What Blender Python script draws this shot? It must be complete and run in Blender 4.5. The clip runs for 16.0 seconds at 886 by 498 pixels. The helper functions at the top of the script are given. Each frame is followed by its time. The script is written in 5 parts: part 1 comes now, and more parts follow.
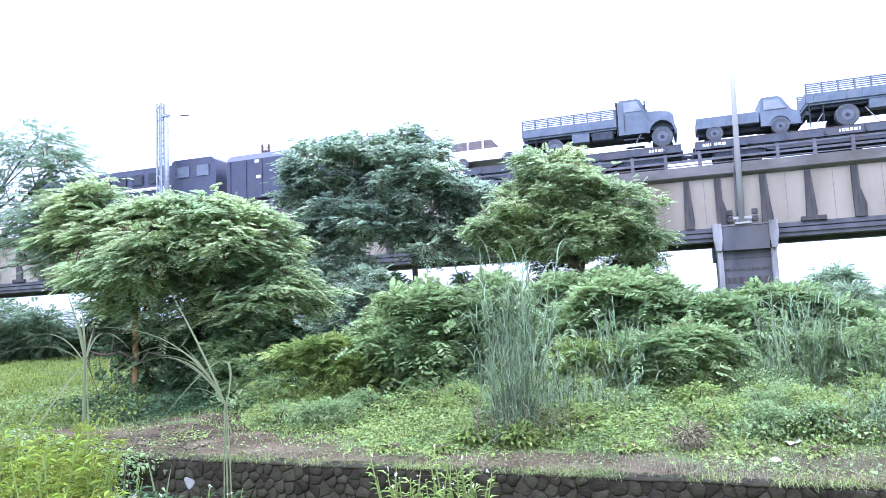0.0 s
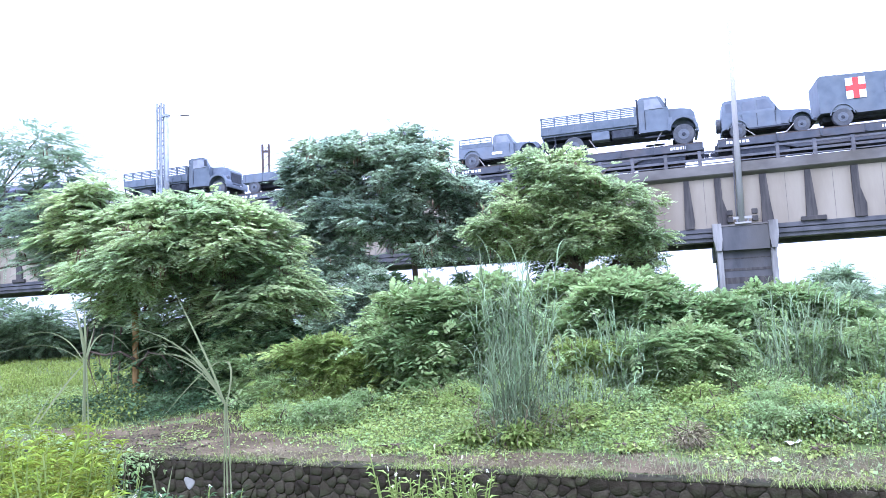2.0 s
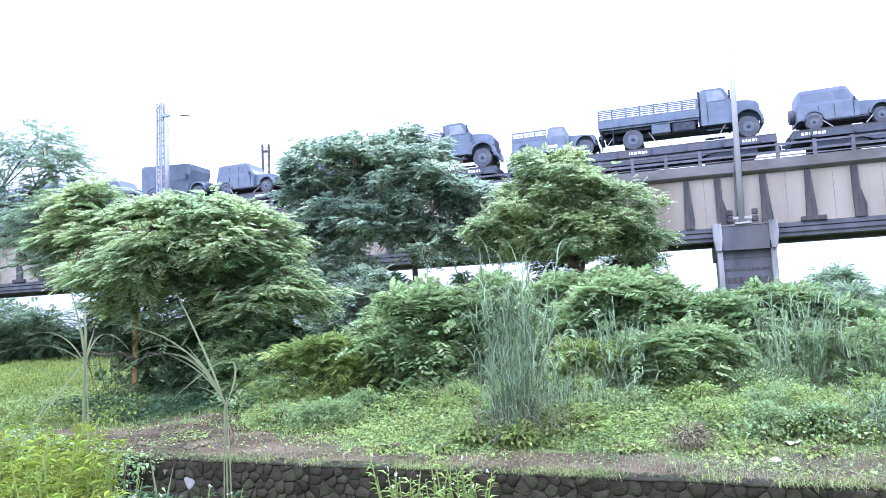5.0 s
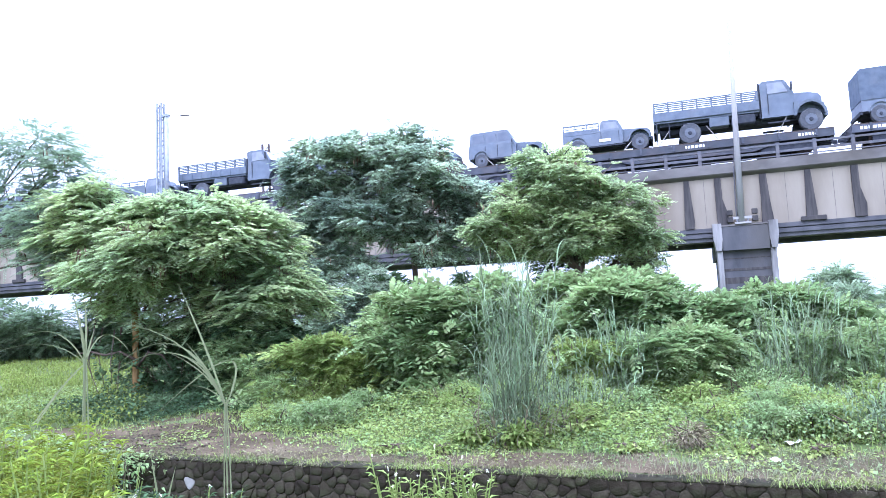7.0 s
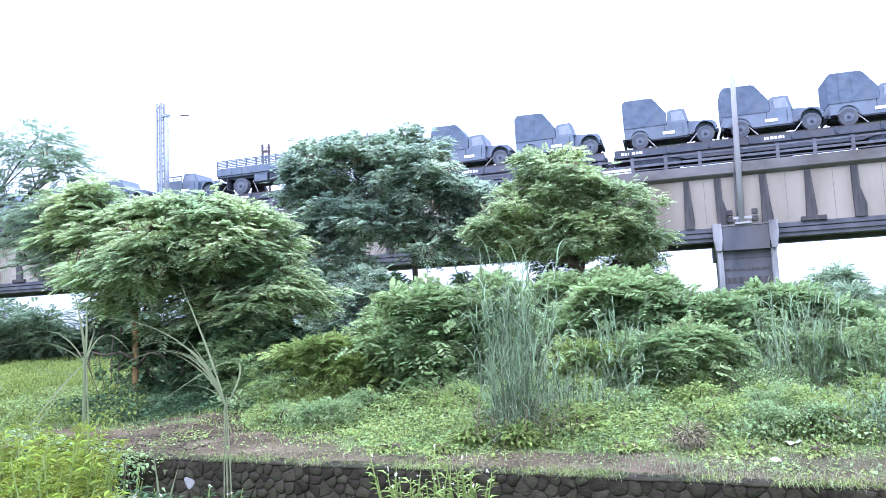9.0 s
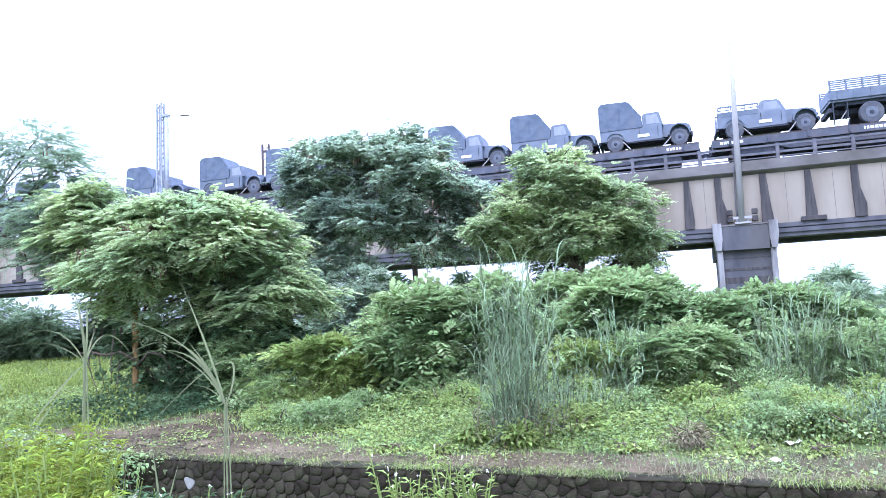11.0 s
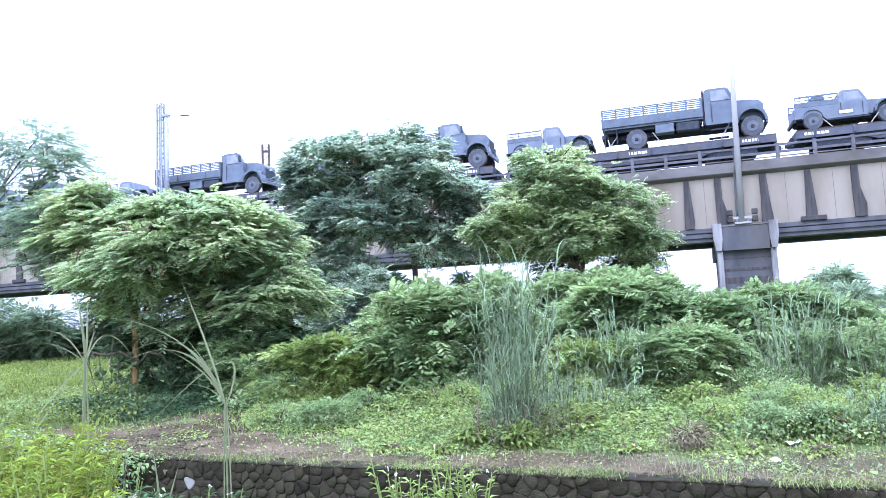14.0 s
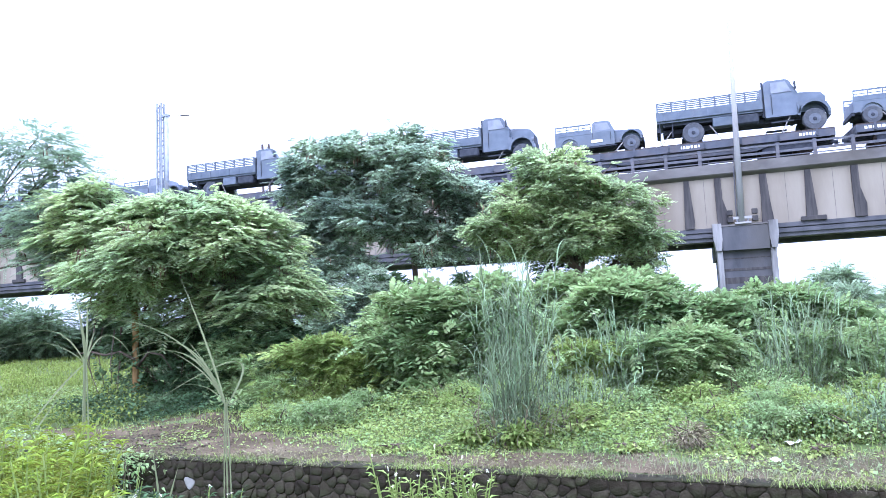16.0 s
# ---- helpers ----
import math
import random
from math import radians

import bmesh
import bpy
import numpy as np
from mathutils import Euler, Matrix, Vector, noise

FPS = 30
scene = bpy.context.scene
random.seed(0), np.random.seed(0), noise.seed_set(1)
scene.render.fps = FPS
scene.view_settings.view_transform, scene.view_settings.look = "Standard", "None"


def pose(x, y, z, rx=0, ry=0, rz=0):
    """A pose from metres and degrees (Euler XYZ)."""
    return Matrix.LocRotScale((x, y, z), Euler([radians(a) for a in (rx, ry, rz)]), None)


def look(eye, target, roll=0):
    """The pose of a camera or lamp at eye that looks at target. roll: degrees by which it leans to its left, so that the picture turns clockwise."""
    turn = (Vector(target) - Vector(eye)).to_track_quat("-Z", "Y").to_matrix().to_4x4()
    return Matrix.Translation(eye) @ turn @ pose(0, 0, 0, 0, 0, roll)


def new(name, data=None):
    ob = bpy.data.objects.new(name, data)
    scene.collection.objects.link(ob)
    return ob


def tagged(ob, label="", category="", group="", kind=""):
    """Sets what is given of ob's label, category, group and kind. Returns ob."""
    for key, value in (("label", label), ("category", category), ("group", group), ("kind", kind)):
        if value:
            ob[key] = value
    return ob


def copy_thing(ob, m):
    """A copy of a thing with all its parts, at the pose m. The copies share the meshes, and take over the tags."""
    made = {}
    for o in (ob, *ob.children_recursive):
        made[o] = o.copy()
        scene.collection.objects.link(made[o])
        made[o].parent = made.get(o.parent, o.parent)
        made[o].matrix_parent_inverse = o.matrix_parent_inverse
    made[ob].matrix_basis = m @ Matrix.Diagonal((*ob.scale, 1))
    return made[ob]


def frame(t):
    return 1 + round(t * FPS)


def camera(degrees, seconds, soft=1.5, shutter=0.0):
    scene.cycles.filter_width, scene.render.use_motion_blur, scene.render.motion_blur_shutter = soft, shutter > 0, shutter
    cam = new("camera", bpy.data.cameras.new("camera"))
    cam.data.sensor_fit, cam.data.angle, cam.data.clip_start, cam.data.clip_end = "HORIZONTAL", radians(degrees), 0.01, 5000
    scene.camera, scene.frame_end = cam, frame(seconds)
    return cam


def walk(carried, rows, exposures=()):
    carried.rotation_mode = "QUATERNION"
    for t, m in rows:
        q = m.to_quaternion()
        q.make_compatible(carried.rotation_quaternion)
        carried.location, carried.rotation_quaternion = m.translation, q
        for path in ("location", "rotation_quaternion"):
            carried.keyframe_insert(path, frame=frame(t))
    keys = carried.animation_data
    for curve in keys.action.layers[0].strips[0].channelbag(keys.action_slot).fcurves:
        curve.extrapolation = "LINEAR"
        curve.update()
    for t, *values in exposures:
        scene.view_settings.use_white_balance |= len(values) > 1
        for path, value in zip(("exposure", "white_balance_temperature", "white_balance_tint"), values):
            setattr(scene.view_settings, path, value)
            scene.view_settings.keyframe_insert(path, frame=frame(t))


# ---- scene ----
cam = camera(65, 16.0, soft=0.5)
EYE = Vector((0.0, 0.0, 2.2))
VIEW = look(EYE, EYE + Vector((0.0, 0.99537, 0.09614)), -2.75)
walk(cam, [(0.0, VIEW), (16.0, VIEW)], exposures=[(0.0, 0.92, 5030, 28), (16.0, 0.92, 5030, 28)])

# ---- light: bright overcast sky ----
world = bpy.data.worlds.new("overcast_sky")
scene.world = world
world.use_nodes = True
wn, wl = world.node_tree.nodes, world.node_tree.links
wn.clear()
sky = wn.new("ShaderNodeTexSky")
sky.sky_type = "NISHITA"
sky.sun_disc = False
sky.sun_elevation, sky.sun_rotation = radians(58), radians(25)
sky.dust_density = 6.0
veil = wn.new("ShaderNodeMixRGB")
veil.inputs[0].default_value = 0.9
veil.inputs[2].default_value = (19.5, 20.6, 22.0, 1)
back = wn.new("ShaderNodeBackground")
back.inputs[1].default_value = 0.11
wout = wn.new("ShaderNodeOutputWorld")
# an overcast sky is about three times as bright overhead as at the horizon
where = wn.new("ShaderNodeTexCoord")
split = wn.new("ShaderNodeSeparateXYZ")
rise = wn.new("ShaderNodeMapRange")
rise.inputs["From Min"].default_value, rise.inputs["From Max"].default_value = 0.0, 1.0
rise.inputs["To Min"].default_value, rise.inputs["To Max"].default_value = 0.36, 1.6
deep = wn.new("ShaderNodeMixRGB")
deep.blend_type = "MULTIPLY"
deep.inputs[0].default_value = 1.0
wl.new(where.outputs["Generated"], split.inputs[0])
wl.new(split.outputs["Z"], rise.inputs["Value"])
wl.new(sky.outputs[0], veil.inputs[1])
wl.new(veil.outputs[0], deep.inputs[1])
wl.new(rise.outputs[0], deep.inputs[2])
wl.new(deep.outputs[0], back.inputs[0])
wl.new(back.outputs[0], wout.inputs[0])
sun = new("sun", bpy.data.lights.new("sun", "SUN"))
sun.data.energy, sun.data.angle, sun.data.color = 1.5, radians(30), (1.0, 0.96, 0.88)
sun.matrix_world = look((-14, -18, 40), (0, 14, 0))


# ---- materials ----
def material(name, c1, c2=None, rough=0.8, metal=0.0, scale=6.0, bump=0.2, fine=40.0, stain=None, stain_amount=0.35,
             island=0.0, objrand=0.0, stretch=(1, 1, 1), translucent=0.0):
    m = bpy.data.materials.new(name)
    m.use_nodes = True
    n, l = m.node_tree.nodes, m.node_tree.links
    b = n["Principled BSDF"]
    b.inputs["Roughness"].default_value, b.inputs["Metallic"].default_value = rough, metal
    if rough >= 0.9:
        b.inputs["Specular IOR Level"].default_value = 0.12
    co = n.new("ShaderNodeTexCoord")
    mp = n.new("ShaderNodeMapping")
    mp.inputs["Scale"].default_value = stretch
    l.new(co.outputs["Object"], mp.inputs["Vector"])
    coarse = n.new("ShaderNodeTexNoise")
    coarse.inputs["Scale"].default_value, coarse.inputs["Detail"].default_value = scale, 5
    l.new(mp.outputs[0], coarse.inputs["Vector"])
    ramp = n.new("ShaderNodeValToRGB")
    ramp.color_ramp.elements[0].position, ramp.color_ramp.elements[1].position = 0.32, 0.68
    ramp.color_ramp.elements[0].color = (*c1, 1)
    ramp.color_ramp.elements[1].color = (*(c2 or tuple(v * 1.25 for v in c1)), 1)
    l.new(coarse.outputs["Fac"], ramp.inputs["Fac"])
    colour = ramp.outputs["Color"]
    grain = n.new("ShaderNodeTexNoise")
    grain.inputs["Scale"].default_value, grain.inputs["Detail"].default_value = fine, 3
    l.new(mp.outputs[0], grain.inputs["Vector"])
    if stain:
        big = n.new("ShaderNodeTexNoise")
        big.inputs["Scale"].default_value, big.inputs["Detail"].default_value = scale * 0.35, 6
        l.new(mp.outputs[0], big.inputs["Vector"])
        cut = n.new("ShaderNodeMapRange")
        cut.inputs["From Min"].default_value, cut.inputs["From Max"].default_value = 0.48, 0.66
        cut.inputs["To Max"].default_value = stain_amount
        l.new(big.outputs["Fac"], cut.inputs["Value"])
        mix = n.new("ShaderNodeMixRGB")
        mix.inputs[2].default_value = (*stain, 1)
        l.new(cut.outputs[0], mix.inputs[0])
        l.new(colour, mix.inputs[1])
        colour = mix.outputs[0]
    if island or objrand:
        src = n.new("ShaderNodeNewGeometry").outputs["Random Per Island"] if island else n.new("ShaderNodeObjectInfo").outputs["Random"]
        amount = island or objrand
        rng = n.new("ShaderNodeMapRange")
        rng.inputs["To Min"].default_value, rng.inputs["To Max"].default_value = 1 - amount, 1 + amount
        l.new(src, rng.inputs["Value"])
        hsv = n.new("ShaderNodeHueSaturation")
        l.new(rng.outputs[0], hsv.inputs["Value"])
        hue = n.new("ShaderNodeMapRange")
        hue.inputs["To Min"].default_value, hue.inputs["To Max"].default_value = 0.5 - amount * 0.05, 0.5 + amount * 0.03
        l.new(src, hue.inputs["Value"])
        l.new(hue.outputs[0], hsv.inputs["Hue"])
        l.new(colour, hsv.inputs["Color"])
        colour = hsv.outputs[0]
    l.new(colour, b.inputs["Base Color"])
    if bump:
        bp = n.new("ShaderNodeBump")
        bp.inputs["Strength"].default_value, bp.inputs["Distance"].default_value = bump, 0.02
        l.new(grain.outputs["Fac"], bp.inputs["Height"])
        l.new(bp.outputs[0], b.inputs["Normal"])
    if translucent:
        tr = n.new("ShaderNodeBsdfTranslucent")
        l.new(colour, tr.inputs["Color"])
        mx = n.new("ShaderNodeMixShader")
        mx.inputs[0].default_value = translucent
        l.new(b.outputs[0], mx.inputs[1])
        l.new(tr.outputs[0], mx.inputs[2])
        l.new(mx.outputs[0], n["Material Output"].inputs["Surface"])
    return m


def leaf(name, c1, c2, island=0.35, translucent=0.35, rough=0.72, scale=0.7):
    m = material(name, c1, c2, rough=rough, scale=scale, bump=0.0, island=island, translucent=translucent)
    m.node_tree.nodes["Principled BSDF"].inputs["Specular IOR Level"].default_value = 0.2
    return m


SOIL = material("soil", (0.040, 0.029, 0.015), (0.128, 0.098, 0.058), 0.95, scale=0.9, bump=0.9, fine=18, stain=(0.044, 0.047, 0.018), stain_amount=0.55)
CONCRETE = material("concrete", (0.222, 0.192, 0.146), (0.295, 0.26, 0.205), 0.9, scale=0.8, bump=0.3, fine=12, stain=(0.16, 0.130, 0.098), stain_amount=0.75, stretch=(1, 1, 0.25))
# weathered grey; its darkness also holds the shade on the pier faces
DARK_CONCRETE = material("weathered_shaded_concrete", (0.062, 0.064, 0.070), (0.108, 0.108, 0.112), 0.95, scale=1.3, bump=0.5, fine=14, stain=(0.085, 0.078, 0.066), stain_amount=0.6, stretch=(1, 1, 0.4))
STREAK = material("streaked_concrete", (0.042, 0.040, 0.040), (0.088, 0.080, 0.074), 0.95, scale=2.0, bump=0.4, fine=16, stretch=(3, 3, 0.4))
PALE_CONCRETE = material("pale_concrete", (0.105, 0.098, 0.092), (0.17, 0.158, 0.145), 0.9, scale=1.4, bump=0.3, fine=20, stain=(0.085, 0.075, 0.062), stain_amount=0.7, stretch=(0.6, 1, 1))
EDGE_CONCRETE = material("edge_concrete", (0.20, 0.195, 0.185), (0.32, 0.31, 0.295), 0.9, scale=2.2, bump=0.4, fine=18, stain=(0.08, 0.078, 0.074), stain_amount=0.85, stretch=(2, 2, 0.3))
RAILING = material("railing_paint", (0.065, 0.068, 0.08), (0.115, 0.115, 0.125), 0.8, scale=3, stain=(0.09, 0.06, 0.04), objrand=0.15)
POLE_PAINT = material("pale_pole_paint", (0.25, 0.245, 0.235), (0.34, 0.33, 0.315), 0.7, scale=2, bump=0.1, stain=(0.22, 0.18, 0.145), stretch=(1, 1, 0.3))
STEEL = material("galvanised_steel", (0.22, 0.24, 0.28), (0.33, 0.35, 0.39), 0.55, 0.3, scale=5, bump=0.1, stain=(0.28, 0.24, 0.2))
RUST = material("rusty_rail", (0.06, 0.045, 0.04), (0.10, 0.072, 0.06), 0.7, 0.3, scale=9)
STONE = material("river_stone", (0.022, 0.018, 0.011), (0.048, 0.040, 0.026), 0.92, scale=7, bump=0.8, fine=35, stain=(0.026, 0.031, 0.013), stain_amount=0.8, objrand=0.35)
PALE_STONE = material("pale_stone", (0.22, 0.21, 0.19), (0.30, 0.29, 0.265), 0.9, scale=8, bump=0.4, fine=40)
MORTAR = material("old_mortar", (0.028, 0.025, 0.018), (0.055, 0.048, 0.034), 0.97, scale=6, bump=0.8, fine=50, stain=(0.04, 0.05, 0.02))
COPING = material("coping_soil", (0.016, 0.014, 0.008), (0.036, 0.031, 0.018), 0.95, scale=5, bump=0.9, fine=40, stain=(0.024, 0.032, 0.011), stain_amount=0.8)
# vehicle paint and canvas lifted towards blue-grey to stand in for haze
HAZED_OLIVE = material("hazed_olive_paint", (0.078, 0.098, 0.128), (0.112, 0.135, 0.168), 0.6, scale=2.5, bump=0.05, stain=(0.145, 0.152, 0.16), stain_amount=0.4, objrand=0.12)
HAZED_CANVAS = material("hazed_canvas_cover", (0.084, 0.103, 0.132), (0.118, 0.139, 0.172), 0.95, scale=3, bump=0.4, fine=60, stain=(0.152, 0.153, 0.15), stain_amount=0.3)
# dusty tyre black, lightened for the same haze
HAZED_RUBBER = material("hazed_tyre_rubber", (0.048, 0.052, 0.060), (0.075, 0.079, 0.088), 0.85, scale=9, bump=0.2, stain=(0.13, 0.128, 0.12), stain_amount=0.5)
RIM = material("wheel_rim", (0.070, 0.080, 0.098), (0.105, 0.115, 0.135), 0.6, scale=6, bump=0.05)
DARK = material("dark_underbody", (0.040, 0.044, 0.055), (0.062, 0.067, 0.078), 0.9, scale=5, bump=0.2)
# wagon paint with the haze's blue-grey lift in its colour
WAGON = material("hazed_wagon_paint", (0.046, 0.052, 0.066), (0.072, 0.078, 0.092), 0.75, scale=2.5, bump=0.15, stain=(0.10, 0.078, 0.062), objrand=0.2)
LOCO_PAINT = material("dark_blue_paint", (0.030, 0.034, 0.060), (0.042, 0.046, 0.078), 0.45, scale=2, bump=0.04, stain=(0.06, 0.055, 0.055))
PLANK = material("wagon_planks", (0.045, 0.038, 0.035), (0.085, 0.07, 0.062), 0.9, scale=4, bump=0.4, stretch=(0.2, 3, 1))
WHITE = material("white_paint", (0.74, 0.74, 0.73), (0.80, 0.80, 0.79), 0.45, scale=3, bump=0.03, stain=(0.6, 0.58, 0.54))
RED = material("red_paint", (0.55, 0.035, 0.03), (0.65, 0.05, 0.04), 0.6, scale=4, bump=0.02)
# dusty glass, paled further for sky in the panes; the next takes less
SKY_GLASS = material("dusty_sky_glass", (0.17, 0.185, 0.21), (0.25, 0.265, 0.29), 0.12, scale=2, bump=0.0)
SHADED_GLASS = material("shaded_glass", (0.095, 0.11, 0.14), (0.135, 0.15, 0.18), 0.12, scale=2, bump=0.0)
VAN_WHITE = material("dusty_white_paint", (0.50, 0.495, 0.485), (0.58, 0.575, 0.565), 0.5, scale=3, bump=0.03, stain=(0.42, 0.40, 0.37))
BROWN_GLASS = material("brown_glass", (0.10, 0.078, 0.07), (0.15, 0.12, 0.11), 0.15, scale=2, bump=0.0)
BARK = material("bark", (0.075, 0.055, 0.04), (0.15, 0.115, 0.085), 0.95, scale=9, bump=0.9, fine=30, stretch=(1, 1, 0.25), stain=(0.05, 0.055, 0.04))
ORANGE_BARK = material("ochre_bark", (0.19, 0.12, 0.045), (0.31, 0.20, 0.08), 0.95, scale=9, bump=0.9, fine=30, stretch=(1, 1, 0.25), stain=(0.07, 0.06, 0.04))
FEATHER = leaf("feathery_leaves", (0.275, 0.375, 0.19), (0.48, 0.56, 0.265), island=0.55, translucent=0.54)
# greyed leaf green that stands in for bleaching by sky glare
PALE_FEATHER = leaf("glare_paled_leaves", (0.22, 0.31, 0.20), (0.36, 0.45, 0.29), translucent=0.48)
# green lowered so that growth under the crown reads as shaded
SHADED_THICKET = leaf("shaded_thicket_leaves", (0.050, 0.095, 0.042), (0.115, 0.175, 0.072), island=0.5, translucent=0.40)
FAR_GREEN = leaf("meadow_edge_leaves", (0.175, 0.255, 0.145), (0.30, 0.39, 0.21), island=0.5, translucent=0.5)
# blue raised in this leaf colour in place of haze
FEATHER_DARK = leaf("dark_feathery_leaves", (0.21, 0.285, 0.205), (0.42, 0.505, 0.325), island=0.65, translucent=0.52)
FEATHER_MID = leaf("grey_green_leaves", (0.26, 0.345, 0.175), (0.45, 0.53, 0.245), island=0.6, translucent=0.5)
SHRUB = leaf("shrub_leaves", (0.178, 0.262, 0.106), (0.330, 0.425, 0.168), island=0.5, translucent=0.46)
CREEPER = leaf("creeper_leaves", (0.180, 0.252, 0.066), (0.320, 0.392, 0.105), island=0.5, translucent=0.42)
LIME = leaf("lime_weed_leaves", (0.135, 0.188, 0.018), (0.25, 0.302, 0.036), island=0.55, translucent=0.42)
REED = leaf("reed_blades", (0.145, 0.20, 0.105), (0.27, 0.335, 0.185), island=0.6, translucent=0.3)
REED_PALE = leaf("pale_reed_blades", (0.17, 0.20, 0.095), (0.26, 0.285, 0.15), island=0.25, translucent=0.3)
STRAW = leaf("dry_grass", (0.165, 0.145, 0.080), (0.26, 0.23, 0.135), island=0.4, translucent=0.2)
FIELD = leaf("meadow_blades", (0.135, 0.182, 0.034), (0.23, 0.285, 0.058), translucent=0.35)
# fallen-leaf brown, taken darker to stand in for shade on the soil
LITTER = leaf("shade_dark_litter", (0.028, 0.020, 0.011), (0.075, 0.052, 0.028), island=0.6, translucent=0.05)
DEAD = leaf("brown_pods", (0.11, 0.075, 0.045), (0.18, 0.12, 0.075), translucent=0.1)
# leaf green paled and greyed so that distance haze sits in the colour
FAR_LEAF = leaf("haze_paled_leaves", (0.25, 0.33, 0.20), (0.37, 0.46, 0.28), island=0.45)
PETAL = leaf("pale_petals", (0.75, 0.72, 0.55), (0.8, 0.78, 0.66), island=0.1)
TERRAIN = material("grassy_ground", (0.07, 0.10, 0.032), (0.12, 0.15, 0.05), 0.95, scale=0.5, bump=0.6, fine=9, stain=(0.10, 0.085, 0.06), stain_amount=0.4)


# ---- mesh tools ----
def finish(bm, name, mat, bevel=0.0, smooth=False):
    if bevel:
        bmesh.ops.bevel(bm, geom=[e for e in bm.edges if len(e.link_faces) == 2 and e.calc_face_angle(0) > 0.5], offset=bevel, segments=1, affect="EDGES", clamp_overlap=True)
    bmesh.ops.recalc_face_normals(bm, faces=bm.faces)
    me = bpy.data.meshes.new(name)
    bm.to_mesh(me)
    bm.free()
    me.materials.append(mat)
    if smooth:
        me.polygons.foreach_set("use_smooth", [True] * len(me.polygons))
    return me


def part(name, bm, mat, parent=None, label="", bevel=0.0, smooth=False, at=None):
    me = bm if isinstance(bm, bpy.types.Mesh) else finish(bm, name, mat, bevel, smooth)
    ob = new(name, me)
    if parent:
        ob.parent = parent
    if at:
        ob.matrix_basis = at
    return tagged(ob, label) if label else ob


def thing(name, m, label, category, group="", kind=""):
    ob = new(name)
    ob.empty_display_size = 0.2
    ob.matrix_basis = m
    return tagged(ob, label, category, group, kind)


def box(x0, x1, y0, y1, z0, z1, bm=None):
    bm = bm or bmesh.new()
    bmesh.ops.create_cube(bm, size=1, matrix=Matrix.Translation(((x0 + x1) / 2, (y0 + y1) / 2, (z0 + z1) / 2)) @ Matrix.Diagonal((x1 - x0, y1 - y0, z1 - z0, 1)))
    return bm


def prism(profile, y0, y1, bm=None, taper=0.0):
    """A side outline of (x, z) pulled across from y0 to y1; taper narrows its upper part."""
    bm = bm or bmesh.new()
    zs = [p[1] for p in profile]
    low, high = min(zs), max(zs)
    sides = []
    for y, s in ((y0, 1), (y1, -1)):
        sides.append([bm.verts.new((x, y + s * taper * (z - low) / max(high - low, 1e-6), z)) for x, z in profile])
    bm.faces.new(sides[0])
    bm.faces.new(sides[1][::-1])
    k = len(profile)
    for i in range(k):
        bm.faces.new((sides[0][i], sides[1][i], sides[1][(i + 1) % k], sides[0][(i + 1) % k]))
    return bm


def beam(profile, x0, x1):
    """A cross-section of (y, z) pulled along x."""
    bm = bmesh.new()
    ends = [[bm.verts.new((x, y, z)) for y, z in profile] for x in (x0, x1)]
    bm.faces.new(ends[0])
    bm.faces.new(ends[1][::-1])
    k = len(profile)
    for i in range(k):
        bm.faces.new((ends[0][i], ends[1][i], ends[1][(i + 1) % k], ends[0][(i + 1) % k]))
    return bm


def rod(a, b, r0, r1=None, sides=8, bm=None):
    bm = bm or bmesh.new()
    a, b = Vector(a), Vector(b)
    m = Matrix.Translation((a + b) / 2) @ (b - a).to_track_quat("Z", "Y").to_matrix().to_4x4()
    bmesh.ops.create_cone(bm, cap_ends=True, segments=sides, radius1=r0, radius2=r0 if r1 is None else r1, depth=(b - a).length, matrix=m)
    return bm


def limb(points, radii, sides=7, bm=None):
    """A bent, tapering tube through the points."""
    bm = bm or bmesh.new()
    rings = []
    pts = [Vector(p) for p in points]
    for i, p in enumerate(pts):
        d = (pts[min(i + 1, len(pts) - 1)] - pts[max(i - 1, 0)]).normalized()
        q = d.to_track_quat("Z", "Y")
        rings.append([bm.verts.new(p + q @ Vector((math.cos(2 * math.pi * k / sides) * radii[i], math.sin(2 * math.pi * k / sides) * radii[i], 0))) for k in range(sides)])
    for a, b in zip(rings, rings[1:]):
        for k in range(sides):
            bm.faces.new((a[k], a[(k + 1) % sides], b[(k + 1) % sides], b[k]))
    bm.faces.new(rings[0][::-1])
    bm.faces.new(rings[-1])
    return bm


def quads(name, verts, mat):
    """A mesh of loose quads from an array of shape (count, 4, 3)."""
    v = np.asarray(verts, dtype=np.float32).reshape(-1, 3)
    k = len(v) // 4
    me = bpy.data.meshes.new(name)
    me.vertices.add(len(v))
    me.vertices.foreach_set("co", v.ravel())
    me.loops.add(len(v))
    me.loops.foreach_set("vertex_index", np.arange(len(v), dtype=np.int32))
    me.polygons.add(k)
    me.polygons.foreach_set("loop_start", np.arange(0, 4 * k, 4, dtype=np.int32))
    me.polygons.foreach_set("loop_total", np.full(k, 4, dtype=np.int32))
    me.update(calc_edges=True)
    me.materials.append(mat)
    return me


# ---- leaves in bulk ----
def unit(v):
    return v / np.maximum(np.linalg.norm(v, axis=-1, keepdims=True), 1e-9)


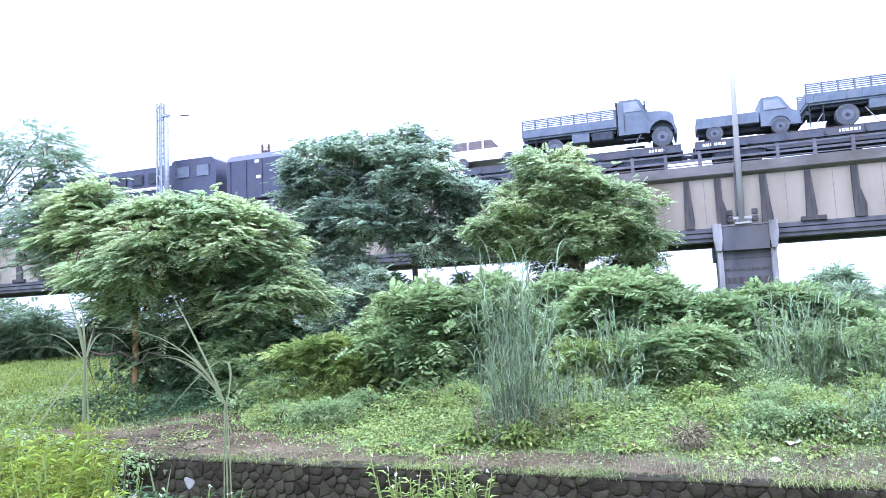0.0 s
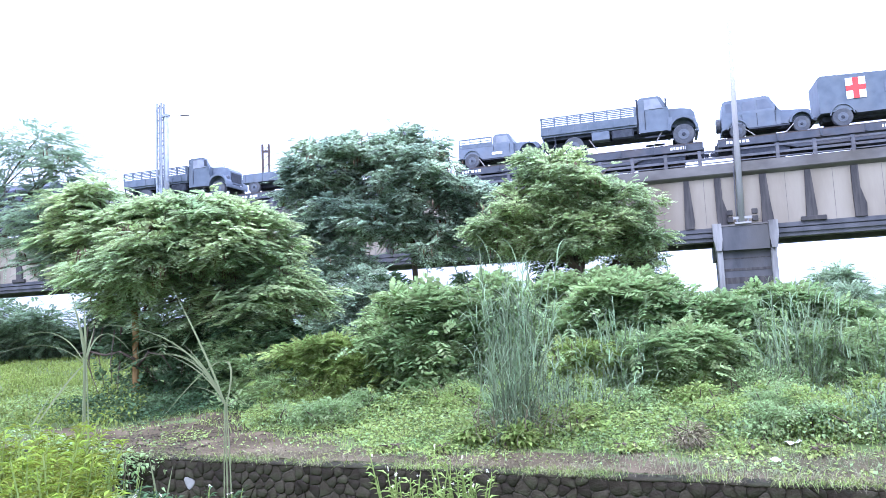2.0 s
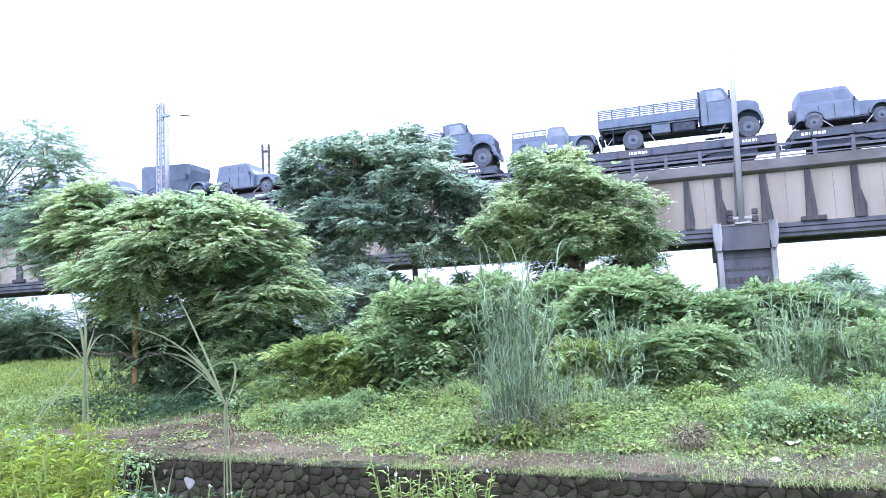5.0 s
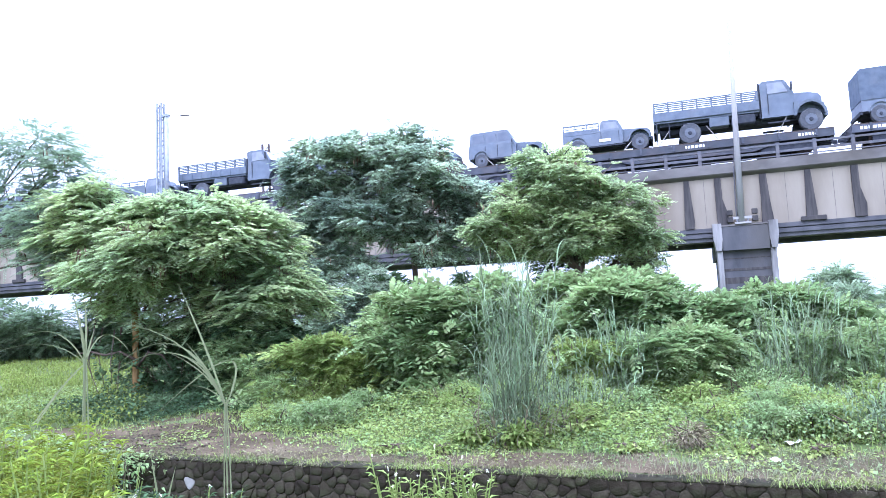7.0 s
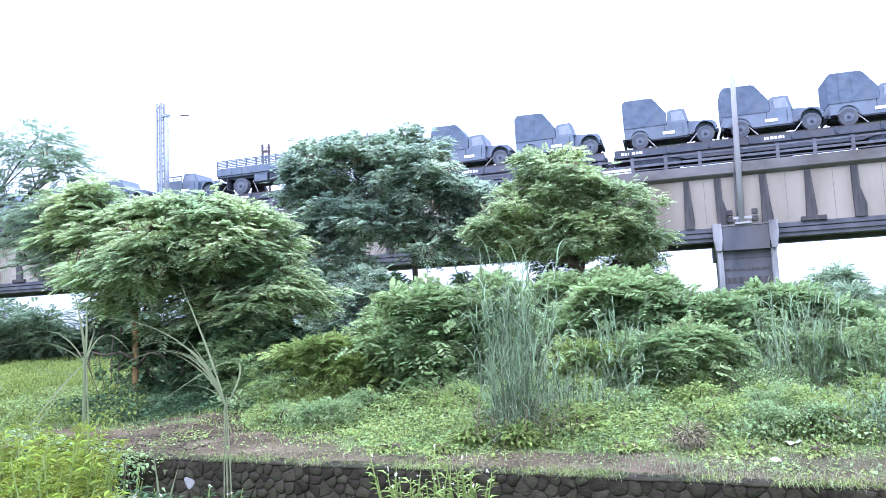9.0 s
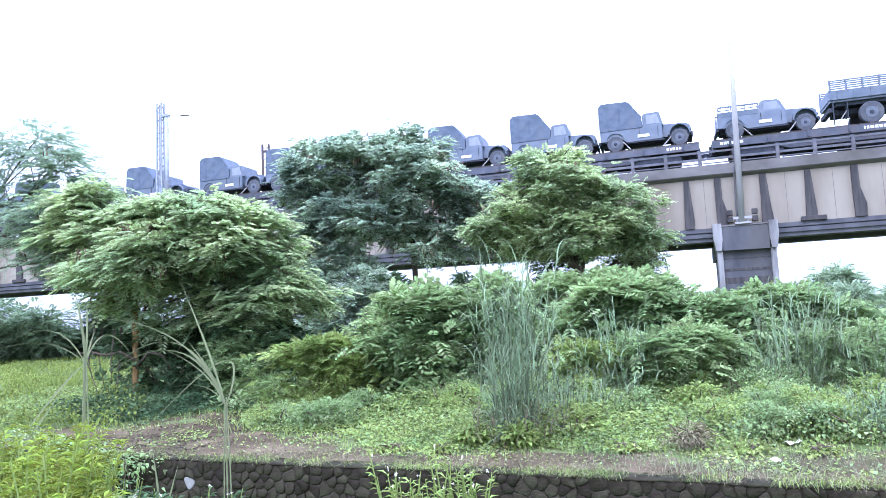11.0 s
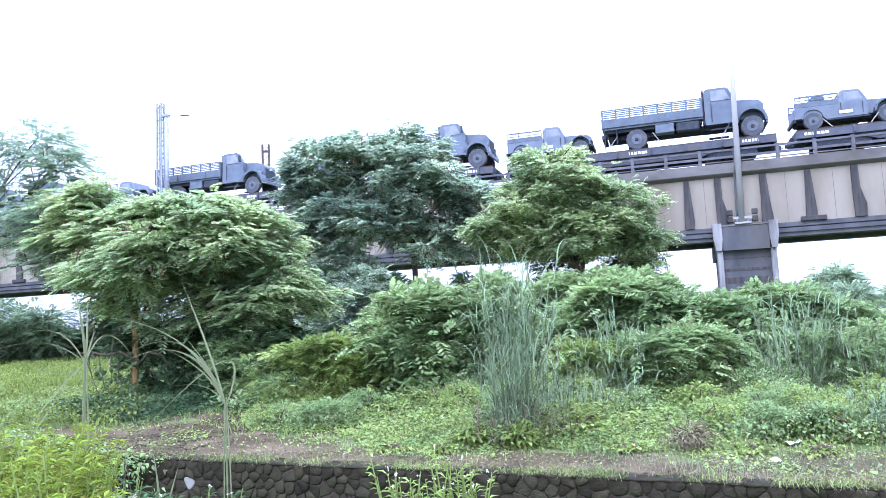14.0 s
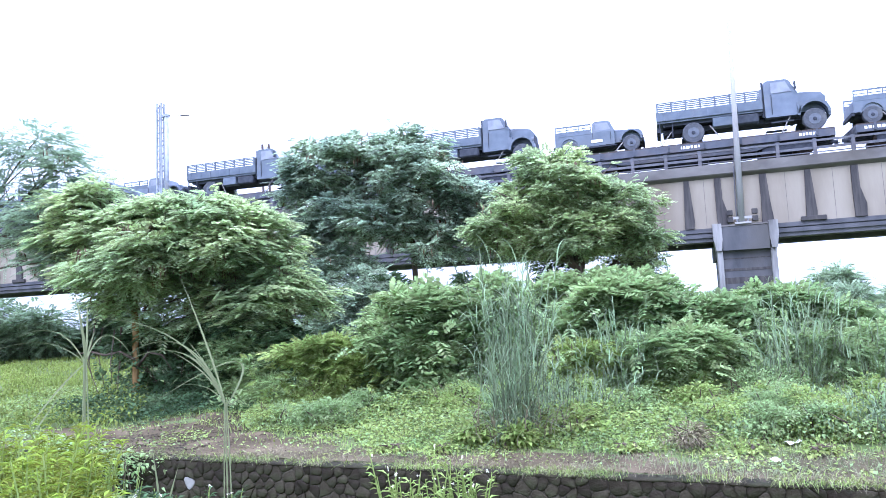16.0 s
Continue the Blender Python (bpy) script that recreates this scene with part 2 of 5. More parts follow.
def fronds(points, heads, length, rng, pairs=9, droop=0.35, width=0.1, spread=0.42):
    """Feather leaves: at each point a spine along its heading, with pairs of narrow leaflets."""
    k = len(points)
    heads = unit(heads)
    up = np.array([0, 0, 1.0])
    side = unit(np.cross(heads, up) + rng.normal(0, 0.25, (k, 3)))
    L = length * rng.uniform(0.6, 1.25, (k, 1))
    out = []
    for i in range(pairs):
        u = 0.12 + 0.88 * i / (pairs - 1)
        base = points + heads * L * u - up * droop * L * u * u
        span = spread * L * (1.0 - 0.65 * abs(u - 0.4))
        for s in (-1, 1):
            tip = base + side * s * span + heads * L * 0.16 - up * span * rng.uniform(0.05, 0.4, (k, 1))
            w = heads * L * width * 0.5
            mid = (base + tip) / 2 + up * span * 0.05
            out.append(np.stack([base, mid - w, tip, mid + w], 1))
    return np.concatenate(out)


def leaf_mesh(name, points, heads, length, rng, mat, width=0.35):
    k = len(points)
    heads = unit(heads)
    up = np.array([0, 0, 1.0])
    side = unit(np.cross(heads, up) + rng.normal(0, 0.2, (k, 3)))
    L = length * rng.uniform(0.55, 1.3, (k, 1))
    base, tip = points, points + heads * L - up * 0.2 * L
    low = points + heads * L * 0.45
    w, rise = side * L * width, up * L * 0.1
    idx = np.arange(k, dtype=np.int32)[:, None] * 5
    vv = np.stack([base, low - w + rise, tip, low + w + rise, low], 1)
    loops = (idx + np.array([[0, 1, 2, 4, 0, 4, 2, 3]], dtype=np.int32)).ravel()
    me = bpy.data.meshes.new(name)
    me.vertices.add(5 * k)
    me.vertices.foreach_set("co", vv.astype(np.float32).ravel())
    me.loops.add(8 * k)
    me.loops.foreach_set("vertex_index", loops.astype(np.int32))
    me.polygons.add(2 * k)
    me.polygons.foreach_set("loop_start", np.arange(0, 8 * k, 4, dtype=np.int32))
    me.polygons.foreach_set("loop_total", np.full(2 * k, 4, dtype=np.int32))
    me.update(calc_edges=True)
    me.materials.append(mat)
    return me


def grass_mesh(name, points, heads, length, rng, mat, width=0.012, bend=0.5, segments=4, shortest=0.55):
    """Long bending blades, each one strip."""
    k = len(points)
    L = length * rng.uniform(shortest, 1.2, (k, 1))
    lean = unit(heads * np.array([1, 1, 0]) + 1e-6)
    side = np.stack([-lean[:, 1], lean[:, 0], np.zeros(k)], 1)
    turn = rng.uniform(-1, 1, (k, 1))
    side = unit(side + lean * turn)
    amount = bend * rng.uniform(0.2, 1.4, (k, 1))
    rows = []
    for i in range(segments + 1):
        u = i / segments
        c = points + np.array([0, 0, 1.0]) * L * (u - 0.42 * amount * u ** 3) + lean * L * amount * u * u * 0.8
        w = side * width * (1 - u ** 2.5) + side * 0.001
        rows += [c - w, c + w]
    v = np.stack(rows, 1)
    n = 2 * (segments + 1)
    pat = np.concatenate([[2 * i, 2 * i + 1, 2 * i + 3, 2 * i + 2] for i in range(segments)])
    loops = (np.arange(k)[:, None] * n + pat[None]).astype(np.int32).ravel()
    me = bpy.data.meshes.new(name)
    me.vertices.add(n * k)
    me.vertices.foreach_set("co", v.astype(np.float32).ravel())
    me.loops.add(len(loops))
    me.loops.foreach_set("vertex_index", loops)
    me.polygons.add(segments * k)
    me.polygons.foreach_set("loop_start", np.arange(0, 4 * segments * k, 4, dtype=np.int32))
    me.polygons.foreach_set("loop_total", np.full(segments * k, 4, dtype=np.int32))
    me.update(calc_edges=True)
    me.materials.append(mat)
    return me


def in_lumps(lumps, count, rng, depth=1.0, shell=0.45, clump=0.35, clumps=24):
    """Points in clumps near the skin of the lumps (x, y, z, half width, half height), with outward headings."""
    sizes = np.array([l[3] * l[4] for l in lumps])
    share = np.maximum((count * sizes / sizes.sum()).astype(int), 8)
    pts, heads = [], []
    for (x, y, z, rx, rz), k in zip(lumps, share):
        c = max(6, int(clumps * rx * rz))
        d = unit(rng.normal(0, 1, (c, 3)))
        r = rng.uniform(shell, 1.05, (c, 1))
        ry = max(rx, rz) * depth
        cen = d * r * np.array([rx, ry, rz])
        pick = rng.integers(0, c, k)
        off = rng.normal(0, clump, (k, 3)) * np.array([1.0, 1.0, 0.42])
        p = cen[pick] * 0.88 + off
        pts.append(p + np.array([x, y, z]))
        heads.append(unit(unit(off) * 0.9 + d[pick] * np.array([0.7, 0.7, 0.3]) + rng.normal(0, 0.25, (k, 3)) + np.array([0, 0, 0.12])))
    return np.concatenate(pts), np.concatenate(heads)


# ---- ground: one sheet to the horizon, a walled channel across it ----
WALL_DIR = Vector((0.925, -0.380, 0.0))
WALL_FOOT = Vector((0.0, 10.29, 0.0))
WALL_OUT = Vector((-0.380, -0.925, 0.0))


def beyond(x, y):
    """How far a place lies behind the channel wall's face."""
    return -((x - WALL_FOOT.x) * WALL_OUT.x + (y - WALL_FOOT.y) * WALL_OUT.y)


def height(x, y):
    d = beyond(x, y)
    wob = noise.noise((x * 0.35, y * 0.35, 0.0)) * 0.10 + noise.noise((x * 1.3, y * 1.3, 4.0)) * 0.035
    if d > 0.12:
        return -0.03 + wob * min(1.0, (d - 0.12) / 1.5) + 0.14 * min(1.0, max(0.0, (d - 1.2) / 3.0))
    if d > -3.4:
        return -1.35 + wob * 0.3
    k = min(1.0, (-3.4 - d) / 1.2)
    return -1.35 + 2.05 * (k * k * (3 - 2 * k)) + wob


def soil_edge(u):
    """How far the bare soil reaches behind the wall: widest near the feathery tree."""
    bay = math.exp(-((u + 8.0) / 3.4) ** 2)
    return 1.15 + 2.7 * bay + 1.2 * math.exp(-((u - 5.6) / 2.6) ** 2) + 0.8 * noise.noise((u * 0.45, 3.0, 0))


def make_ground():
    def steps(lo, hi, fine):
        mid = list(np.arange(lo, hi + 0.01, fine))
        out, step = [], fine
        v = hi
        while v < 2500:
            step *= 1.35
            v += step
            out.append(v)
        left, step, v = [], fine, lo
        while v > -2500:
            step *= 1.35
            v -= step
            left.append(v)
        return left[::-1] + mid + out
    us, ds = steps(-24, 16, 0.4), steps(-12, 1.0, 0.22)
    ds = [d for d in ds if not (-0.1 < d < 0.13)] + [-0.02, 0.16]
    ds = sorted(ds)
    bm = bmesh.new()
    rows = []
    for d in ds:
        row = []
        for u in us:
            p = WALL_FOOT + WALL_DIR * u - WALL_OUT * d
            row.append(bm.verts.new((p.x, p.y, height(p.x, p.y))))
        rows.append(row)
    for a, b in zip(rows, rows[1:]):
        for i in range(len(us) - 1):
            bm.faces.new((a[i], a[i + 1], b[i + 1], b[i]))
    ground = part("ground", bm, TERRAIN, smooth=True)
    tagged(ground, "uneven grassy ground with bare soil behind the wall", "ground", kind="structure")
    # trodden soil strip behind the wall
    bm = bmesh.new()
    rows = []
    for d in np.arange(0.3, 7.6, 0.15):
        row = []
        for u in np.arange(-11, 10, 0.17):
            edge = soil_edge(u) + 0.5 * noise.noise((u * 1.7, 7.0, 0))
            p = WALL_FOOT + WALL_DIR * u - WALL_OUT * d
            sink = 0.014 + 0.02 * noise.noise((p.x * 3, p.y * 3, 9.0)) - max(0.0, d - edge) * 0.25
            row.append(bm.verts.new((p.x, p.y, height(p.x, p.y) + sink)))
        rows.append(row)
    for a, b in zip(rows, rows[1:]):
        for i in range(len(a) - 1):
            bm.faces.new((a[i], a[i + 1], b[i + 1], b[i]))
    path = part("soil_path", bm, SOIL, smooth=True)
    tagged(path, "bare brown trodden soil along the wall top", "path", kind="structure")


make_ground()

# ---- the viaduct ----
ALONG = Vector((0.95312, -0.30260, 0.0))
ACROSS = Vector((0.30260, 0.95312, 0.0))
TRACK = Matrix.Translation(ACROSS * 38.86) @ Matrix(((ALONG.x, ACROSS.x, 0, 0), (ALONG.y, ACROSS.y, 0, 0), (0, 0, 1, 0), (0, 0, 0, 1)))
SPAN, PIER_AT = 29.6, 3.84
DECK_Z = 10.50
NEAR = -2.35


def on_track(s, off=0.0, z=0.0):
    return TRACK @ Matrix.Translation((s, off, z))


def make_span():
    ob = thing("girder_span", on_track(0, 0, 0), "weathered cream concrete bridge girder span with dark water streaks", "bridge", "bridge spans", "structure")
    h = SPAN / 2 - 0.03
    part("web", box(-h, h, NEAR + 0.25, NEAR + 0.75, 5.88, 8.38), CONCRETE, ob)
    part("web", box(-h, h, 1.6, 2.1, 5.88, 8.38), CONCRETE, ob)
    part("flange", prism([(-h, 5.22), (h, 5.22), (h, 5.62), (-h, 5.62)], NEAR + 0.1, NEAR + 0.95, box(-h, h, NEAR + 0.18, NEAR + 0.85, 5.62, 5.9)), DARK_CONCRETE, ob, "dark bottom flange")
    part("flange", box(-h, h, 1.4, 2.25, 5.22, 5.88), DARK_CONCRETE, ob, "dark bottom flange")
    part("deck_slab", beam([(NEAR, 8.98), (NEAR, 8.56), (NEAR + 0.06, 8.50), (NEAR + 0.30, 8.36), (2.05, 8.36), (2.29, 8.50), (2.35, 8.56), (2.35, 8.98)], -h, h), PALE_CONCRETE, ob, "grey concrete deck edge")
    part("kerb", box(-h, h, NEAR + 0.02, NEAR + 0.2, 8.98, 9.05), PALE_CONCRETE, ob)
    # a run of ribs at an even step, the last two drawn together at the joint
    places = [1.02 + 1.98 * i for i in range(13)] + [27.1, 28.56]
    shapes = [finish(prism(outline, NEAR + 0.12, NEAR + 0.24), "rib", STREAK) for outline in (
        [(-0.16, 8.36), (-0.15, 7.2), (-0.19, 5.92), (0.36, 5.92), (0.24, 7.0), (0.15, 8.36)],
        [(-0.15, 8.36), (-0.16, 7.0), (-0.14, 5.92), (0.34, 5.92), (0.38, 6.5), (0.16, 7.3), (0.15, 8.36)],
        [(-0.13, 8.36), (-0.2, 6.6), (-0.22, 5.92), (0.22, 5.92), (0.26, 6.3), (0.12, 8.36)])]
    foot = finish(box(-0.55, 0.55, NEAR + 0.06, NEAR + 0.24, 5.9, 6.12), "rib_foot", STREAK, 0.02)
    for i, x in enumerate(places):
        part("rib", shapes[(i * 5 + i // 4) % 3], None, ob, at=Matrix.Translation((x - SPAN / 2, 0, 0)))
        if i % 5 == 1:
            part("rib_foot", foot, None, ob, at=Matrix.Translation((x - SPAN / 2 + 0.08, 0, 0)))
    seam = finish(box(-0.008, 0.008, NEAR + 0.243, NEAR + 0.252, 5.92, 8.36), "seam", PALE_CONCRETE)
    for i, x in enumerate(places[:-1]):
        part("seam", seam, None, ob, at=Matrix.Translation(((x + places[i + 1]) / 2 - SPAN / 2 + 0.08 * (i % 3), 0, 0)))
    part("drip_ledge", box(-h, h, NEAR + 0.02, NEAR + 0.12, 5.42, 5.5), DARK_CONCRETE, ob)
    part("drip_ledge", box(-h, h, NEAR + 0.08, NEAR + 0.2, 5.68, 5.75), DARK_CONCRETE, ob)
    return ob


def make_railing():
    ob = thing("bridge_railing", on_track(0), "dark weathered steel railing along the bridge deck", "railing", "bridge railings", "structure")
    h = SPAN / 2
    part("top_rail", box(-h, h, NEAR + 0.06, NEAR + 0.14, 9.66, 9.76), RAILING, ob)
    part("mid_rail", box(-h, h, NEAR + 0.07, NEAR + 0.13, 9.30, 9.42), RAILING, ob)
    part("kick_rail", box(-h, h, NEAR + 0.07, NEAR + 0.13, 9.12, 9.17), RAILING, ob)
    post = finish(box(-0.085, 0.085, NEAR + 0.04, NEAR + 0.17, 9.0, 9.80), "post", RAILING, 0.01)
    for i in range(18):
        part("post", post, None, ob, at=Matrix.Translation((-h + 1.78 + i * 1.628, 0, 0)))
    return ob


def make_pier():
    ob = thing("bridge_pier", on_track(0), "weathered concrete bridge pier darkened for shade, with pale chamfered edges", "pier", "bridge piers", "structure")
    y0, y1 = NEAR - 0.15, 2.5
    # shaft and cap take the dark concrete in place of shade
    part("shaft", box(-1.14, 1.14, y0 + 0.35, y1 - 0.3, -0.6, 5.2), DARK_CONCRETE, ob, bevel=0.05)
    for e in (-1, 1):
        xs = sorted((e * 1.08, e * 1.33))
        part("pilaster", box(xs[0], xs[1], y0 + 0.12, y0 + 0.9, -0.6, 4.72), EDGE_CONCRETE, ob, "pale streaked edge pilaster", 0.03)
        part("cheek", prism([(e * 1.12, 4.72), (e * 1.36, 4.72), (e * 1.47, 5.4), (e * 1.47, 6.06), (e * 1.06, 6.06), (e * 1.05, 5.3)], y0, y0 + 0.9), EDGE_CONCRETE, ob, "pale concrete edge block", 0.02)
    part("cap", box(-1.05, 1.05, y0 + 0.06, y0 + 0.95, 4.72, 5.9), DARK_CONCRETE, ob)
    part("cap", box(-1.28, 1.28, y0 + 0.95, y1, 4.4, 5.2), DARK_CONCRETE, ob)
    for z, t in ((1.4, 0.05), (2.3, 0.05), (3.1, 0.3), (3.72, 0.12), (4.3, 0.05)):
        part("pour_line", box(-1.07, 1.07, y0 + 0.335, y0 + 0.36, z, z + t), STREAK, ob)
    part("ledge", box(-1.05, 1.05, y0 + 0.03, y0 + 0.6, 5.9, 5.98), PALE_CONCRETE, ob)
    return ob


def make_viaduct():
    span, rail, pier = make_span(), make_railing(), make_pier()
    lo, hi = -10, 9
    for i in range(lo, hi):
        c = PIER_AT + SPAN * (i + 0.5)
        if i == lo:
            span.matrix_basis, rail.matrix_basis = on_track(c), on_track(c)
            pier.matrix_basis = on_track(PIER_AT + SPAN * i)
        else:
            copy_thing(span, on_track(c))
            copy_thing(rail, on_track(c))
            copy_thing(pier, on_track(PIER_AT + SPAN * i))
    a, b = PIER_AT + SPAN * lo, PIER_AT + SPAN * hi
    for y in (-0.53, 0.53):
        bm = box(a, b, y - 0.035, y + 0.035, 9.26, 9.30)
        box(a, b, y - 0.01, y + 0.01, 9.16, 9.26, bm)
        box(a, b, y - 0.07, y + 0.07, 9.14, 9.17, bm)
        tagged(part("rail", bm, RUST, at=TRACK), "rusty steel running rail", "rail", "running rails", "structure")
    bm = bmesh.new()
    s = -60.0
    while s < 20:
        box(s, s + 0.22, -1.1, 1.1, 8.98, 9.14, bm)
        s += 0.62
    tagged(part("sleepers", bm, DARK_CONCRETE, at=TRACK), "dark sleepers under the rails", "sleepers", kind="stuff")


make_viaduct()


def make_masts():
    # plain tapered pole standing on the pier's ledge
    ob = thing("trackside_pole", on_track(3.72, NEAR - 0.02), "pale grey tapered steel pole bolted to the pier", "pole")
    part("shaft", rod((0, 0, 6.0), (0.24, 0, 16.25), 0.17, 0.09, 12), POLE_PAINT, ob, smooth=True)
    part("pole_side_tube", limb([(-0.2, -0.02, 6.05), (-0.19, -0.02, 7.2), (-0.15, -0.05, 8.6), (-0.13, 0.1, 9.0)], [0.03] * 4, 6), DARK_CONCRETE, ob, "thin dark tube beside the pole")
    part("base_plate", box(-0.3, 0.42, -0.18, 0.2, 5.98, 6.06), POLE_PAINT, ob)
    part("crossbar", box(-0.5, 0.75, -0.1, -0.02, 6.22, 6.34), POLE_PAINT, ob)
    for x in (-0.5, 0.62):
        for z in (6.08, 6.42):
            part("bracket", box(x - 0.13, x + 0.13, -0.13, 0.05, z, z + 0.26), STREAK, ob, "dark bolted bracket", 0.02)
    for x in (-0.2, 0.3):
        part("bolt", rod((x, -0.05, 6.06), (x, -0.05, 6.3), 0.03, sides=6), STEEL, ob)
    # lattice mast with a short arm
    ob = thing("lattice_mast", on_track(-30.2, NEAR + 0.1, -0.2), "grey steel lattice catenary mast with a short arm", "mast")
    for x in (-0.42, -0.08):
        for y in (-0.14, 0.14):
            part("leg", box(x - 0.05, x + 0.05, y - 0.05, y + 0.05, 8.9, 17.05), STEEL, ob)
    bm = bmesh.new()
    z, flip = 9.0, 1
    while z < 16.7:
        for y in (-0.15, 0.15):
            rod((-0.25 - 0.17 * flip, y, z), (-0.25 + 0.17 * flip, y, z + 0.42), 0.035, sides=5, bm=bm)
        z, flip = z + 0.42, -flip
    part("bracing", bm, STEEL, ob)
    part("tube", rod((0.22, 0, 8.9), (0.22, 0, 16.3), 0.15, sides=10), STEEL, ob, smooth=True)
    part("clamp", box(-0.2, 0.36, -0.16, 0.16, 16.1, 16.25), STEEL, ob)
    part("arm", rod((0.3, 0, 16.24), (1.25, 0.5, 16.2), 0.03, sides=6), STEEL, ob)
    part("insulator", rod((1.0, 0.38, 16.21), (1.5, 0.64, 16.18), 0.055, sides=8), PALE_CONCRETE, ob, "grey insulator")
    # a second mast beyond the viaduct
    ob = thing("lattice_mast", pose(-14.12, 55.85, 0), "rust-brown steel lattice mast beyond the viaduct", "mast")
    for x in (-0.26, 0.26):
        part("leg", box(x - 0.09, x + 0.09, -0.06, 0.06, -0.3, 16.9), RUST, ob)
    bm = bmesh.new()
    for i in range(24):
        z = 0.5 + i * 0.68
        rod((-0.26, 0, z), (0.26, 0, z + 0.6), 0.04, sides=5, bm=bm)
    part("bracing", bm, RUST, ob)
    part("arm", box(-0.3, 0.4, -0.05, 0.05, 16.2, 16.4), RUST, ob)


make_masts()


# ---- the train: flat wagons and what stands on them ----
def wheel(parent, x, y, z, r, w, name="wheel"):
    ob = part(name, rod((0, -w / 2, 0), (0, w / 2, 0), r, sides=20), HAZED_RUBBER, parent, bevel=0.03, at=Matrix.Translation((x, y, z)))
    s = -1 if y < 0 else 1
    part("rim", rod((0, s * (w / 2 - 0.06), 0), (0, s * (w / 2 + 0.012), 0), r * 0.58, r * 0.5, sides=16), RIM, ob)
    part("hub", rod((0, s * w / 2, 0), (0, s * (w / 2 + 0.05), 0), r * 0.2, r * 0.15, sides=10), DARK, ob)
    return ob


def arch(x, z, r, y0, y1, bm=None, thick=0.06):
    """A fender: half a ring over a wheel."""
    k = 9
    outer = [(x + math.cos(math.pi * i / k) * (r + thick), z + math.sin(math.pi * i / k) * (r + thick)) for i in range(k + 1)]
    inner = [(x + math.cos(math.pi * i / k) * r, z + math.sin(math.pi * i / k) * r) for i in range(k, -1, -1)]
    return prism(outer + inner, y0, y1, bm)


def make_truck():
    ob = thing("army_truck", on_track(0), "dark army cargo truck with slatted bed rails, chained to wagon", "truck", "trucks on the train")
    W = 1.18
    part("bed_side", box(0.02, 5.15, -W, -W + 0.06, 1.32, 1.80), HAZED_OLIVE, ob, bevel=0.015)
    part("bed_side", box(0.02, 5.15, W - 0.06, W, 1.32, 1.80), HAZED_OLIVE, ob, bevel=0.015)
    part("tailgate", box(0.0, 0.06, -W + 0.07, W - 0.07, 1.34, 1.84), HAZED_OLIVE, ob, bevel=0.015)
    part("headboard", box(5.1, 5.16, -W + 0.07, W - 0.07, 1.34, 2.30), HAZED_OLIVE, ob)
    part("bed_floor", box(0.03, 5.14, -W + 0.07, W - 0.07, 1.22, 1.33), HAZED_OLIVE, ob)
    for y in (-W + 0.03, W - 0.03):
        for z in (1.88, 1.99, 2.09, 2.19, 2.28):
            part("slat", box(0.05, 5.1, y - 0.018, y + 0.018, z - 0.032, z + 0.032), HAZED_OLIVE, ob)
        for i in range(8):
            x = 0.07 + i * 5.0 / 7
            part("rail_post", box(x - 0.04, x + 0.04, y - 0.035, y + 0.035, 1.8, 2.32), HAZED_OLIVE, ob)
    for i in range(7):
        x = 0.4 + i * 0.72
        part("side_rib", box(x - 0.03, x + 0.03, -W - 0.03, -W, 1.33, 1.78), HAZED_OLIVE, ob)
    part("chassis", box(0.3, 8.0, -0.5, 0.5, 0.72, 0.98), DARK, ob)
    part("cross_member", box(0.3, 5.1, -0.95, 0.95, 1.05, 1.22), DARK, ob)
    part("tool_box", box(2.75, 3.7, -W + 0.04, -0.55, 0.72, 1.2), HAZED_OLIVE, ob, bevel=0.03)
    part("fuel_tank", box(3.8, 4.95, -W + 0.06, -0.55, 0.68, 1.2), DARK, ob, bevel=0.08)
    part("mudflap", box(0.75, 0.79, -W + 0.05, -0.6, 0.42, 1.2), DARK, ob)
    part("rear_post", box(0.12, 0.17, -W + 0.04, -W + 0.1, 0.1, 1.3), DARK, ob)
    part("rear_bumper", box(-0.02, 0.2, -1.0, 1.0, 0.78, 0.98), DARK, ob)
    # cab, bonnet, wings
    part("cab", prism([(5.25, 0.85), (5.25, 2.64), (5.38, 2.76), (6.28, 2.76), (6.44, 2.68), (6.78, 2.02), (6.78, 0.85)], -1.12, 1.12, taper=0.09), HAZED_OLIVE, ob, bevel=0.04)
    part("side_window", prism([(5.58, 2.08), (5.58, 2.62), (6.28, 2.62), (6.52, 2.08)], -1.09, -1.0), SKY_GLASS, ob, "dark side window")
    part("windscreen", prism([(6.42, 2.66), (6.46, 2.66), (6.80, 2.08), (6.76, 2.08)], -0.9, 0.9), SKY_GLASS, ob, "sloping windscreen")
    part("door_line", box(5.56, 5.59, -1.135, -1.1, 1.0, 2.0), DARK, ob)
    part("mirror", box(6.62, 6.70, -1.36, -1.2, 2.1, 2.5), DARK, ob)
    part("bonnet", prism([(6.75, 1.05), (6.75, 2.10), (7.5, 2.05), (7.92, 1.95), (8.08, 1.76), (8.08, 0.95)], -0.72, 0.72, taper=0.08), HAZED_OLIVE, ob, bevel=0.06)
    part("grille", box(8.05, 8.1, -0.55, 0.55, 1.05, 1.65), DARK, ob)
    for s in (-1, 1):
        y0, y1 = sorted((s * 0.62, s * 1.18))
        part("wing", arch(7.45, 0.80, 0.62, y0, y1, thick=0.13), HAZED_OLIVE, ob)
